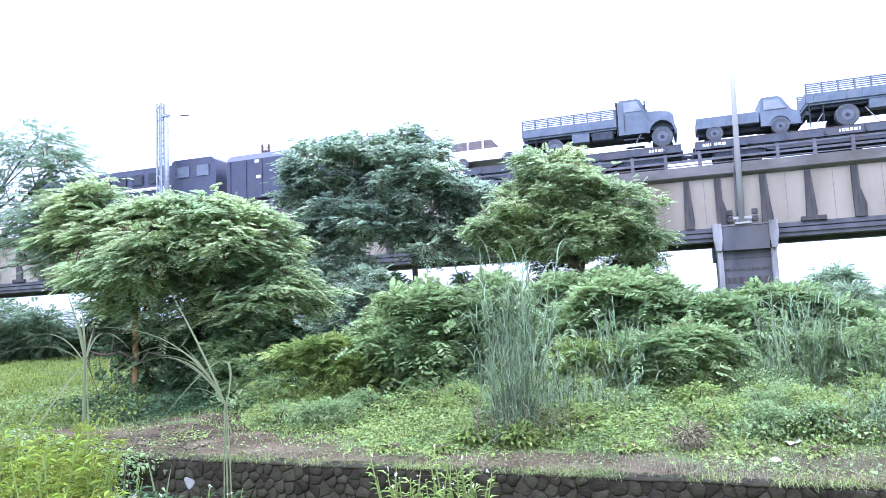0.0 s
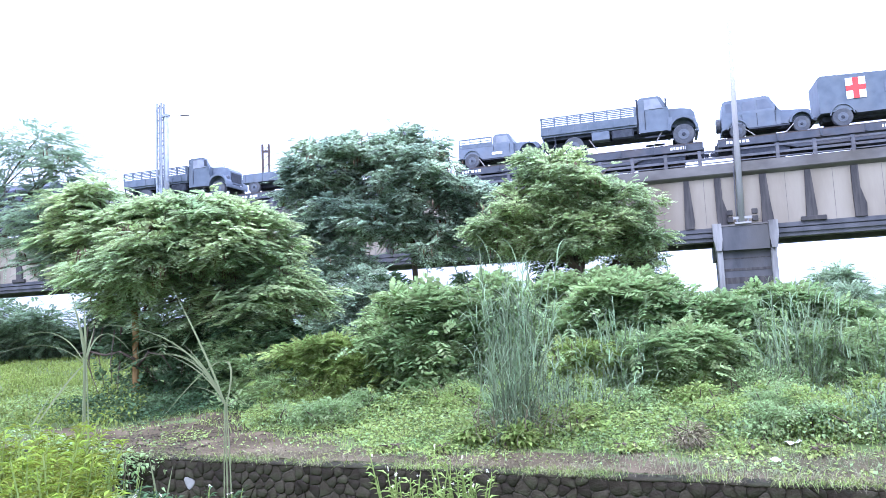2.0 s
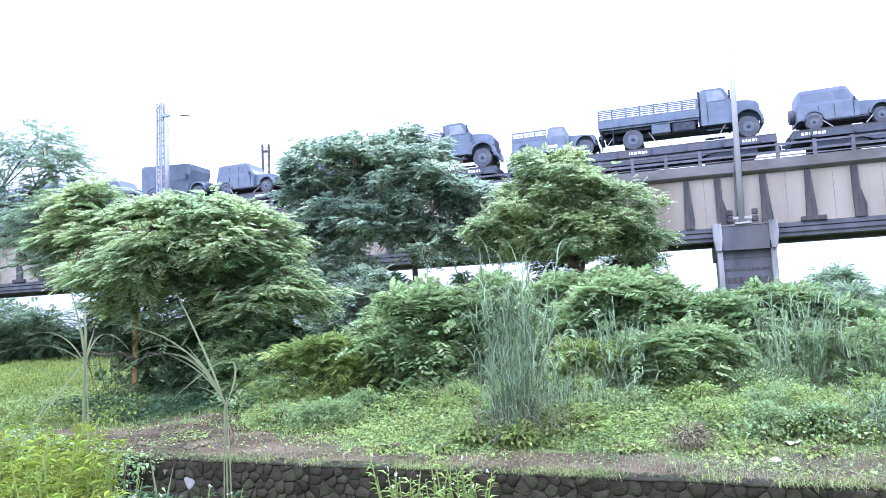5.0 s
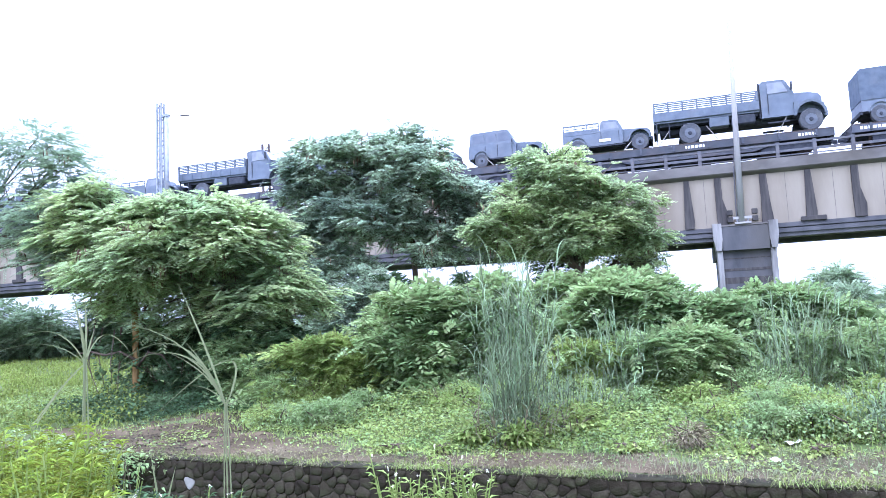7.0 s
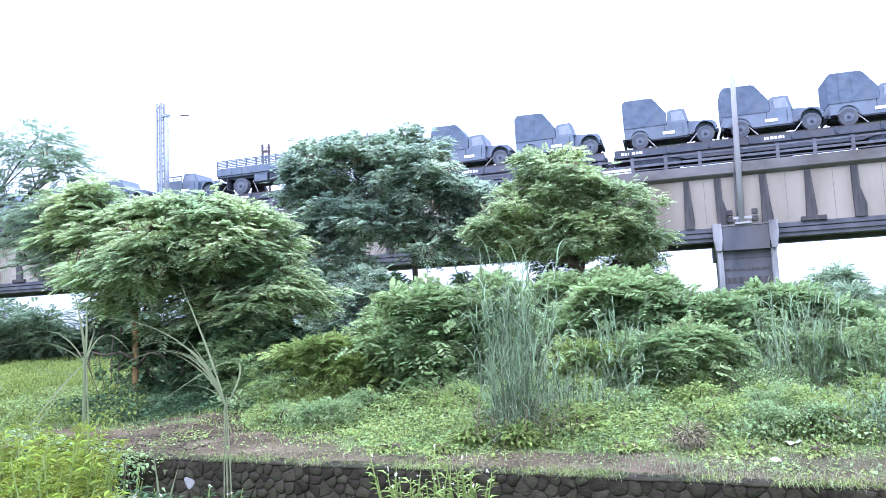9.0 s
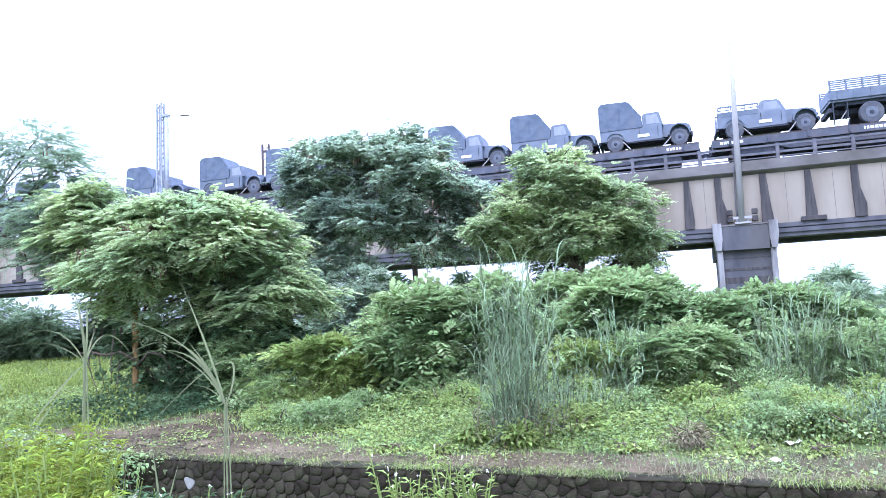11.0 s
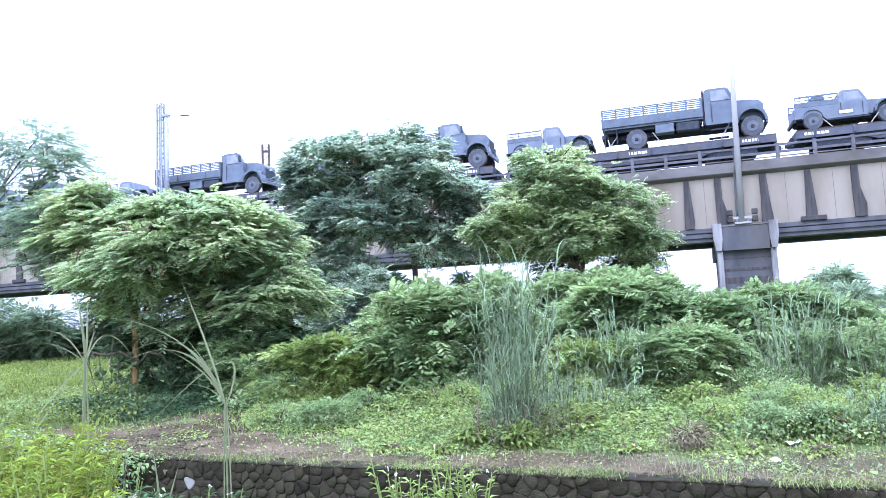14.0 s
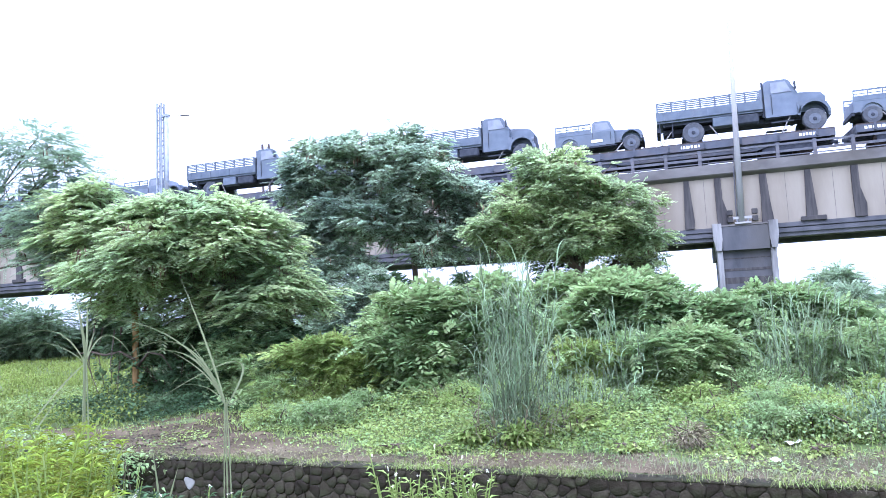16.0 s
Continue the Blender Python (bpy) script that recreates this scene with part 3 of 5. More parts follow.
        part("wing_skirt", prism([(6.72, 0.9), (6.72, 1.5), (6.95, 1.5), (6.83, 0.9)], y0, y1), HAZED_OLIVE, ob)
        part("headlamp", rod((8.0, s * 0.86, 1.3), (8.1, s * 0.86, 1.3), 0.12, sides=12), RIM, ob)
        part("step", box(5.5, 6.5, s * 1.0 - 0.12, s * 1.0 + 0.12, 0.55, 0.62), DARK, ob)
        wheel(ob, 1.78, s * 0.98, 0.54, 0.54, 0.36)
        wheel(ob, 7.45, s * 0.98, 0.54, 0.54, 0.30)
    part("bumper", box(8.08, 8.2, -1.15, 1.15, 0.62, 0.86), HAZED_OLIVE, ob, bevel=0.03)
    part("exhaust_pipe", rod((5.2, -0.95, 0.9), (5.2, -0.95, 2.72), 0.05, sides=8), DARK, ob)
    for x, d in ((0.8, -0.6), (2.6, 0.5), (6.4, -0.5)):
        part("chain", rod((x, -1.0, 0.85), (x + d, -1.24, 0.02), 0.024, sides=5), PALE_STONE, ob, "pale tie-down chain")
    return ob


def utility_lower(ob):
    W = 1.0
    part("tub", prism([(0.0, 0.62), (0.0, 1.2), (2.0, 1.24), (3.2, 1.24), (3.2, 0.5), (1.35, 0.48), (1.25, 0.62)], -W, W, taper=0.03), HAZED_OLIVE, ob, bevel=0.03)
    part("bonnet", prism([(3.15, 0.6), (3.15, 1.30), (4.45, 1.22), (4.62, 1.08), (4.62, 0.55)], -0.74, 0.74, taper=0.06), HAZED_OLIVE, ob, bevel=0.05)
    part("chassis", box(0.1, 4.6, -0.42, 0.42, 0.42, 0.62), DARK, ob)
    part("bumper", box(4.6, 4.72, -0.95, 0.95, 0.5, 0.7), DARK, ob, bevel=0.02)
    part("rear_bumper", box(-0.1, 0.02, -0.95, 0.95, 0.48, 0.64), DARK, ob)
    part("grille", box(4.61, 4.64, -0.5, 0.5, 0.6, 0.95), DARK, ob)
    for s in (-1, 1):
        y0, y1 = sorted((s * 0.66, s * 1.02))
        part("wing", arch(4.05, 0.62, 0.5, y0, y1, thick=0.07), HAZED_OLIVE, ob)
        part("wheel_arch", arch(0.78, 0.55, 0.47, *sorted((s * 0.99, s * 1.04)), thick=0.05), HAZED_OLIVE, ob)
        part("headlamp", rod((4.56, s * 0.8, 0.85), (4.66, s * 0.8, 0.85), 0.09, sides=10), RIM, ob)
        wheel(ob, 0.78, s * 0.9, 0.44, 0.44, 0.26)
        wheel(ob, 4.05, s * 0.9, 0.44, 0.44, 0.26)
    part("step", box(1.4, 3.3, -1.04, -0.9, 0.4, 0.46), DARK, ob)
    part("marking_plate", box(1.95, 2.55, -1.02, -0.985, 0.66, 0.82), WHITE, ob, "white painted plate", 0.006)
    part("door_line", box(2.04, 2.06, -1.008, -0.98, 0.86, 1.2), DARK, ob)
    part("door_line", box(2.98, 3.0, -1.008, -0.98, 0.62, 1.2), DARK, ob)
    for x, d in ((1.2, 0.35), (3.62, -0.4)):
        part("strap", rod((x, -1.02, 0.5), (x + d, -1.22, 0.02), 0.028, sides=5), PALE_STONE, ob, "pale tie-down strap")


def make_pickup():
    ob = thing("army_pickup", on_track(0), "dark open army utility pickup with low bed rails on wagon", "pickup", "utility vehicles on the train")
    utility_lower(ob)
    part("cab", prism([(1.98, 1.2), (2.05, 1.76), (2.17, 1.86), (2.86, 1.84), (2.98, 1.76), (3.22, 1.24)], -0.95, 0.95, taper=0.1), HAZED_OLIVE, ob, bevel=0.03)
    part("side_window", prism([(2.2, 1.32), (2.22, 1.72), (2.84, 1.71), (3.03, 1.32)], -0.93, -0.86), SKY_GLASS, ob, "dark side window")
    for y in (-0.95, 0.95):
        part("bed_side", box(0.0, 1.98, y - 0.03, y + 0.03, 1.18, 1.44), HAZED_OLIVE, ob, bevel=0.012)
        for z, t in ((1.54, 0.018), (1.71, 0.038)):
            part("rack_rail", box(0.03, 1.98, y - 0.02, y + 0.02, z - t, z + t), HAZED_OLIVE, ob)
        for x in (0.05, 0.68, 1.32, 1.95):
            part("rack_post", box(x - 0.022, x + 0.022, y - 0.022, y + 0.022, 1.4, 1.74), HAZED_OLIVE, ob)
    return ob


def make_loaded_pickup():
    ob = make_pickup()
    tagged(ob, "dark open army utility pickup with folded canvas in its bed")
    part("folded_canvas", prism([(0.75, 1.15), (0.72, 1.6), (0.85, 1.74), (1.3, 1.76), (1.42, 1.62), (1.45, 1.15)], -0.8, 0.8, taper=0.1), HAZED_CANVAS, ob, "folded dark canvas", 0.05)
    return ob


def make_covered():
    ob = thing("covered_utility", on_track(0), "dark army utility vehicle with tall canvas shelter on its bed", "army vehicle", "utility vehicles on the train")
    utility_lower(ob)
    part("shelter", prism([(-0.02, 1.18), (-0.04, 2.56), (0.14, 2.74), (1.45, 2.72), (1.6, 2.64), (2.2, 1.8), (2.2, 1.2)], -1.0, 1.0, taper=0.1), HAZED_CANVAS, ob, "dark canvas shelter", 0.06)
    for x in (0.5, 1.05):
        part("bow", prism([(x - 0.03, 1.22), (x - 0.03, 2.745), (x + 0.03, 2.745), (x + 0.03, 1.22)], -1.015, 1.015, taper=0.1), HAZED_CANVAS, ob)
    part("cab_frame", prism([(2.22, 1.2), (2.24, 1.86), (2.36, 1.96), (3.02, 1.98), (3.12, 1.92), (3.28, 1.24)], -0.93, 0.93, taper=0.1), HAZED_OLIVE, ob, bevel=0.03)
    part("side_window", prism([(2.42, 1.34), (2.42, 1.82), (2.98, 1.84), (3.12, 1.34)], -0.92, -0.85), SKY_GLASS, ob, "dark side window")
    return ob


def make_square_shelter():
    ob = make_covered()
    tagged(ob, "dark army utility vehicle with square canvas shelter on its bed")
    old = [o for o in ob.children if o.name.startswith("shelter")][0]
    old.data = finish(prism([(-0.02, 1.18), (-0.04, 2.66), (0.08, 2.78), (2.0, 2.80), (2.12, 2.70), (2.16, 1.2)], -1.0, 1.0, taper=0.08), "shelter", HAZED_CANVAS, 0.05)
    return ob


def make_light_truck():
    ob = thing("light_truck", on_track(0), "dark light truck with a low flat bed on wagon", "light truck")
    part("bed", box(0.0, 3.0, -0.95, 0.95, 0.72, 1.30), HAZED_OLIVE, ob, bevel=0.03)
    for i in range(5):
        part("side_rib", box(0.2 + i * 0.62, 0.26 + i * 0.62, -0.98, -0.95, 0.74, 1.28), HAZED_OLIVE, ob)
    part("cab", prism([(3.06, 0.5), (3.08, 1.86), (3.2, 2.0), (3.95, 2.0), (4.1, 1.92), (4.5, 1.26), (4.86, 1.08), (4.92, 0.45)], -0.92, 0.92, taper=0.08), HAZED_OLIVE, ob, bevel=0.05)
    part("side_window", prism([(3.25, 1.32), (3.25, 1.82), (3.95, 1.82), (4.3, 1.32)], -0.91, -0.83), SKY_GLASS, ob, "dark side window")
    part("windscreen", prism([(4.06, 1.9), (4.1, 1.9), (4.48, 1.3), (4.44, 1.3)], -0.75, 0.75), SKY_GLASS, ob)
    part("chassis", box(0.1, 4.8, -0.4, 0.4, 0.42, 0.62), DARK, ob)
    part("bumper", box(4.86, 5.0, -0.9, 0.9, 0.4, 0.6), DARK, ob, bevel=0.03)
    for s in (-1, 1):
        wheel(ob, 0.85, s * 0.82, 0.42, 0.42, 0.24)
        wheel(ob, 3.95, s * 0.82, 0.42, 0.42, 0.24)
        part("wheel_arch", arch(3.95, 0.46, 0.47, *sorted((s * 0.86, s * 0.95)), thick=0.05), HAZED_OLIVE, ob)
        part("headlamp", box(4.84, 4.92, s * 0.65 - 0.12, s * 0.65 + 0.12, 0.7, 0.86), RIM, ob)
    return ob


def make_jeep():
    ob = thing("army_jeep", on_track(0), "dark four-door army jeep with hard top on flat wagon", "jeep", "jeeps on the train")
    W = 0.92
    part("body", prism([(0.2, 0.5), (0.2, 1.27), (2.95, 1.30), (2.95, 0.46), (1.5, 0.44), (1.4, 0.6), (0.5, 0.6)], -W, W, taper=0.03), HAZED_OLIVE, ob, bevel=0.04)
    part("hard_top", prism([(0.22, 1.24), (0.3, 1.98), (0.42, 2.06), (2.35, 2.10), (2.5, 2.04), (2.92, 1.28)], -0.88, 0.88, taper=0.1), HAZED_OLIVE, ob, bevel=0.05)
    for a, b in ((0.42, 1.12), (1.22, 1.82)):
        part("side_window", prism([(a, 1.38), (a + 0.02, 1.88), (b - 0.02, 1.90), (b, 1.38)], -0.86, -0.79), SHADED_GLASS, ob, "dark side window")
    part("side_window", prism([(1.92, 1.38), (1.92, 1.91), (2.36, 1.92), (2.68, 1.38)], -0.86, -0.79), SHADED_GLASS, ob, "dark side window")
    part("windscreen", prism([(2.47, 2.0), (2.51, 2.0), (2.91, 1.32), (2.87, 1.32)], -0.72, 0.72), SHADED_GLASS, ob)
    for x in (1.17, 1.87, 2.72):
        part("door_line", box(x - 0.012, x + 0.012, -W - 0.006, -W + 0.02, 0.55, 1.22), DARK, ob)
    part("bonnet", prism([(2.9, 0.6), (2.9, 1.31), (4.2, 1.22), (4.38, 1.12), (4.38, 0.55)], -0.66, 0.66, taper=0.06), HAZED_OLIVE, ob, bevel=0.05)
    part("grille", box(4.37, 4.4, -0.5, 0.5, 0.6, 1.02), DARK, ob)
    part("chassis", box(0.3, 4.4, -0.4, 0.4, 0.4, 0.56), DARK, ob)
    part("bumper", box(4.42, 4.6, -0.85, 0.85, 0.48, 0.66), DARK, ob, bevel=0.03)
    part("spare_wheel", rod((-0.02, 0.1, 1.0), (0.2, 0.1, 1.0), 0.38, sides=18), HAZED_RUBBER, ob, "spare tyre on the tailgate", 0.03)
    for s in (-1, 1):
        y0, y1 = sorted((s * 0.6, s * 0.97))
        part("wing", arch(3.88, 0.55, 0.46, y0, y1, thick=0.08), HAZED_OLIVE, ob)
        part("wheel_arch", arch(0.93, 0.5, 0.44, *sorted((s * 0.88, s * 0.97)), thick=0.07), HAZED_OLIVE, ob)
        part("headlamp", rod((4.34, s * 0.5, 0.92), (4.42, s * 0.5, 0.92), 0.09, sides=10), RIM, ob)
        wheel(ob, 0.93, s * 0.82, 0.40, 0.40, 0.25)
        wheel(ob, 3.88, s * 0.82, 0.40, 0.40, 0.25)
    part("mirror", box(2.72, 2.78, -1.1, -0.95, 1.26, 1.44), DARK, ob)
    part("sill", box(1.45, 3.35, -0.95, -0.84, 0.42, 0.5), DARK, ob)
    for x, d in ((1.28, 0.4), (3.5, -0.4)):
        part("strap", rod((x, -0.97, 0.45), (x + d, -1.2, 0.02), 0.026, sides=5), PALE_STONE, ob, "pale tie-down strap")
    return ob


def make_ambulance():
    ob = thing("army_ambulance", on_track(0), "dark army ambulance with a red cross on a white panel", "ambulance")
    W = 1.08
    part("box_body", prism([(0.0, 0.75), (-0.04, 2.5), (0.1, 2.64), (3.7, 2.5), (3.9, 2.42), (3.9, 2.1), (3.72, 1.38), (3.72, 0.62), (1.6, 0.6), (1.5, 0.75)], -W, W, taper=0.05), HAZED_OLIVE, ob, bevel=0.05)
    part("white_panel", box(1.2, 2.06, -W - 0.012, -W + 0.08, 1.32, 2.36), WHITE, ob, "white square panel")
    part("cross_bar", box(1.2, 2.06, -W - 0.02, -W + 0.05, 1.72, 1.98), RED, ob, "red cross arm")
    part("cross_post", box(1.5, 1.76, -W - 0.024, -W + 0.05, 1.32, 2.36), RED, ob, "red cross arm")
    part("side_window", prism([(2.85, 1.45), (2.85, 1.98), (3.45, 1.98), (3.55, 1.45)], -W - 0.01, -W + 0.08), SHADED_GLASS, ob, "dark cab window")
    part("windscreen", prism([(3.82, 2.0), (3.86, 2.0), (3.66, 1.38), (3.62, 1.38)], -0.9, 0.9), SHADED_GLASS, ob)
    part("bonnet", prism([(3.65, 0.65), (3.65, 1.36), (4.8, 1.24), (4.98, 1.12), (4.98, 0.6)], -0.78, 0.78, taper=0.06), HAZED_OLIVE, ob, bevel=0.05)
    part("grille", box(4.97, 5.0, -0.5, 0.5, 0.65, 1.05), DARK, ob)
    part("chassis", box(0.2, 5.0, -0.45, 0.45, 0.45, 0.7), DARK, ob)
    part("bumper", box(4.98, 5.12, -1.0, 1.0, 0.52, 0.74), DARK, ob, bevel=0.02)
    for s in (-1, 1):
        y0, y1 = sorted((s * 0.7, s * 1.08))
        part("wing", arch(4.4, 0.62, 0.52, y0, y1, thick=0.08), HAZED_OLIVE, ob)
        part("wheel_arch", arch(0.95, 0.6, 0.5, *sorted((s * 1.05, s * 1.12)), thick=0.05), HAZED_OLIVE, ob)
        part("headlamp", rod((4.92, s * 0.86, 0.92), (5.02, s * 0.86, 0.92), 0.09, sides=10), RIM, ob)
        wheel(ob, 0.95, s * 0.96, 0.46, 0.46, 0.27)
        wheel(ob, 4.4, s * 0.96, 0.46, 0.46, 0.27)
    part("mirror", box(3.7, 3.78, -1.34, -1.14, 1.4, 1.75), DARK, ob)
    return ob


def make_white_car():
    ob = thing("white_van", on_track(0), "white estate van with brown tinted side windows on a flat wagon", "van")
    W = 0.92
    part("body", prism([(0.0, 0.45), (-0.02, 0.95), (0.06, 1.02), (3.35, 1.02), (4.15, 0.92), (4.4, 0.78), (4.42, 0.42)], -W, W, taper=0.04), VAN_WHITE, ob, bevel=0.06)
    part("roof_cabin", prism([(0.05, 1.0), (0.12, 1.58), (0.3, 1.7), (2.55, 1.74), (2.75, 1.68), (3.45, 1.0)], -0.88, 0.88, taper=0.1), VAN_WHITE, ob, bevel=0.06)
    for a, b in ((0.22, 1.12), (1.2, 2.0)):
        part("side_window", prism([(a, 1.1), (a + 0.04, 1.58), (b, 1.6), (b, 1.1)], -0.865, -0.8), BROWN_GLASS, ob, "brown tinted side window")
    part("side_window", prism([(2.12, 1.1), (2.12, 1.6), (2.58, 1.6), (3.02, 1.1)], -0.865, -0.8), BROWN_GLASS, ob, "brown tinted side window")
    part("roof_lamp", box(2.0, 2.3, -0.4, 0.4, 1.73, 1.83), VAN_WHITE, ob)
    part("bumper", box(4.36, 4.5, -0.85, 0.85, 0.38, 0.6), DARK, ob, bevel=0.04)
    for s in (-1, 1):
        wheel(ob, 0.85, s * 0.82, 0.34, 0.34, 0.22)
        wheel(ob, 3.55, s * 0.82, 0.34, 0.34, 0.22)
        part("wheel_arch", arch(3.55, 0.34, 0.37, *sorted((s * 0.86, s * 0.93)), thick=0.04), DARK, ob)
        part("headlamp", box(4.3, 4.42, s * 0.7 - 0.14, s * 0.7 + 0.14, 0.68, 0.82), RIM, ob)
    return ob


def bogie(ob, x):
    b = part("bogie", prism([(-1.2, -0.85), (-1.2, -0.62), (-0.5, -0.5), (0.5, -0.5), (1.2, -0.62), (1.2, -0.85), (0.5, -0.95), (-0.5, -0.95)], -1.05, -0.93), DARK, ob, at=Matrix.Translation((x, 0, 0)))
    part("side_frame", prism([(-1.2, -0.85), (-1.2, -0.62), (-0.5, -0.5), (0.5, -0.5), (1.2, -0.62), (1.2, -0.85), (0.5, -0.95), (-0.5, -0.95)], 0.93, 1.05), DARK, b)
    for dx in (-0.85, 0.85):
        for y in (-0.56, 0.56):
            part("wheel", rod((dx, y - 0.06, -0.70), (dx, y + 0.06, -0.70), 0.42, sides=18), RUST, b)
        part("axle", rod((dx, -1.0, -0.70), (dx, 1.0, -0.70), 0.07, sides=8), DARK, b)
    return b


def make_wagon(length):
    ob = thing("flat_wagon", on_track(0), "dark steel flat wagon with plank deck and white markings", "wagon", "flat wagons of the train")
    L = length
    part("sill", box(0.0, L, -1.28, -1.16, -0.42, -0.06), WAGON, ob)
    part("sill", box(0.0, L, 1.16, 1.28, -0.42, -0.06), WAGON, ob)
    for y in (-1.15, 0.95):
        part("fish_belly", prism([(2.4, -0.42), (3.6, -0.78), (L - 3.6, -0.78), (L - 2.4, -0.42)], y, y + 0.2), WAGON, ob)
    part("brake_gear", box(L * 0.42, L * 0.58, -0.7, 0.7, -0.95, -0.5), DARK, ob, bevel=0.08)
    part("headstock", box(0.0, 0.14, -1.16, 1.16, -0.5, -0.06), WAGON, ob)
    part("headstock", box(L - 0.14, L, -1.16, 1.16, -0.5, -0.06), WAGON, ob)
    part("centre_sill", box(-0.1, L + 0.1, -0.25, 0.25, -0.6, -0.1), DARK, ob)
    k = 28
    plank = finish(box(0.006, L / k - 0.006, -1.27, 1.27, -0.06, 0.0), "plank", PLANK)
    for i in range(k):
        part("plank", plank, None, ob, at=Matrix.Translation((i * L / k, 0, 0)))
    stake = finish(box(-0.05, 0.05, -1.34, -1.28, -0.36, -0.02), "stake_pocket", WAGON)
    for i in range(8):
        part("stake_pocket", stake, None, ob, at=Matrix.Translation((0.8 + i * (L - 1.6) / 7, 0, 0)))
    for x in (0.1, L - 0.1):
        s = -1 if x < 1 else 1
        part("coupler", rod((x, 0, -0.5), (x + s * 0.45, 0, -0.5), 0.1, sides=8), DARK, ob)
        part("brake_hose", limb([(x, -0.35, -0.45), (x + s * 0.25, -0.35, -0.7), (x + s * 0.5, -0.2, -0.6)], [0.03] * 3, 5), DARK, ob)
    rng = random.Random(5)
    for x0 in (0.35, L * 0.48, L - 1.6):
        x = x0
        for i in range(6):
            w = rng.uniform(0.06, 0.16)
            part("marking_bar", box(x, x + w, -1.286, -1.279, -0.29, -0.15), WHITE, ob, "white painted marking")
            x += w + 0.05
    bogie(ob, 2.1)
    bogie(ob, L - 2.1)
    return ob


def make_box_van():
    ob = thing("covered_wagon", on_track(0), "dark blue-black covered railway van with small white marks", "wagon")
    L = 13.3
    part("body", box(0.0, L, -1.3, 1.3, -0.4, 2.2), LOCO_PAINT, ob, bevel=0.05)
    part("roof", prism([(0.0, 2.18), (0.0, 2.48), (0.15, 2.58), (L - 0.15, 2.58), (L, 2.48), (L, 2.18)], -1.26, 1.26, taper=0.35), LOCO_PAINT, ob, bevel=0.03)
    rib = finish(box(-0.04, 0.04, -1.35, -1.3, -0.35, 2.15), "side_rib", LOCO_PAINT)
    for i in range(12):
        part("side_rib", rib, None, ob, at=Matrix.Translation((0.3 + i * (L - 0.6) / 11, 0, 0)))
    part("sliding_door", box(L / 2 - 1.2, L / 2 + 1.2, -1.38, -1.31, -0.3, 2.1), LOCO_PAINT, ob, bevel=0.02)
    for x, z in ((2.1, 1.9), (2.2, 0.9), (L - 2.0, 1.9), (L - 2.2, 0.8)):
        part("marking_bar", box(x, x + 0.3, -1.312, -1.302, z, z + 0.18), WHITE, ob, "small white painted mark")
    part("underframe", box(0, L, -1.0, 1.0, -0.7, -0.4), DARK, ob)
    part("coupler", rod((L, 0, -0.5), (L + 0.6, 0, -0.5), 0.1, sides=8), DARK, ob)
    bogie(ob, 2.2)
    bogie(ob, L - 2.2)
    return ob


def make_loco():
    ob = thing("locomotive", on_track(0), "dark blue diesel locomotive with a pale stripe along its hood", "locomotive")
    L = 16.2
    part("frame", box(0, L, -1.35, 1.35, -0.35, 0.0), DARK, ob)
    part("hood", prism([(0.6, 0.0), (0.6, 2.2), (0.8, 2.5), (12.6, 2.5), (12.6, 0.0)], -1.2, 1.2, taper=0.1), LOCO_PAINT, ob, bevel=0.06)
    part("cab", prism([(12.6, 0.0), (12.6, 2.6), (12.8, 2.72), (15.6, 2.72), (15.9, 2.5), (16.0, 1.5), (16.0, 0.0)], -1.34, 1.34, taper=0.1), LOCO_PAINT, ob, bevel=0.06)
    part("stripe", box(0.7, 12.5, -1.225, -1.19, 0.95, 1.15), WHITE, ob, "pale painted stripe")
    for x in (13.1, 14.6):
        part("cab_window", box(x, x + 0.9, -1.345, -1.26, 1.5, 2.2), SHADED_GLASS, ob, "dark cab window")
    for i in range(8):
        part("vent", box(1.2 + i * 1.35, 2.1 + i * 1.35, -1.23, -1.18, 1.4, 2.1), DARK, ob)
    part("roof_fan", rod((4, 0, 2.5), (4, 0, 2.62), 0.6, sides=18), DARK, ob)
    part("exhaust", box(7.0, 7.6, -0.25, 0.25, 2.48, 2.75), DARK, ob)
    part("walkway_rail", box(0.1, 12.6, -1.36, -1.32, 0.95, 0.99), RAILING, ob)
    for i in range(7):
        part("rail_post", box(0.15 + i * 2.05, 0.19 + i * 2.05, -1.36, -1.32, 0.0, 0.97), RAILING, ob)
    part("fuel_tank", box(6.0, 10.0, -1.2, 1.2, -0.85, -0.35), DARK, ob, bevel=0.1)
    bogie(ob, 2.6)
    bogie(ob, L - 2.6)
    return ob


TRAIN = []


def run(ob, s, z=DECK_Z):
    TRAIN.append((ob, s, z))
    ob.matrix_basis = on_track(s, 0, z)


def place_all(first, places):
    for i, s in enumerate(places):
        run(first if i == 0 else copy_thing(first, on_track(s)), s)


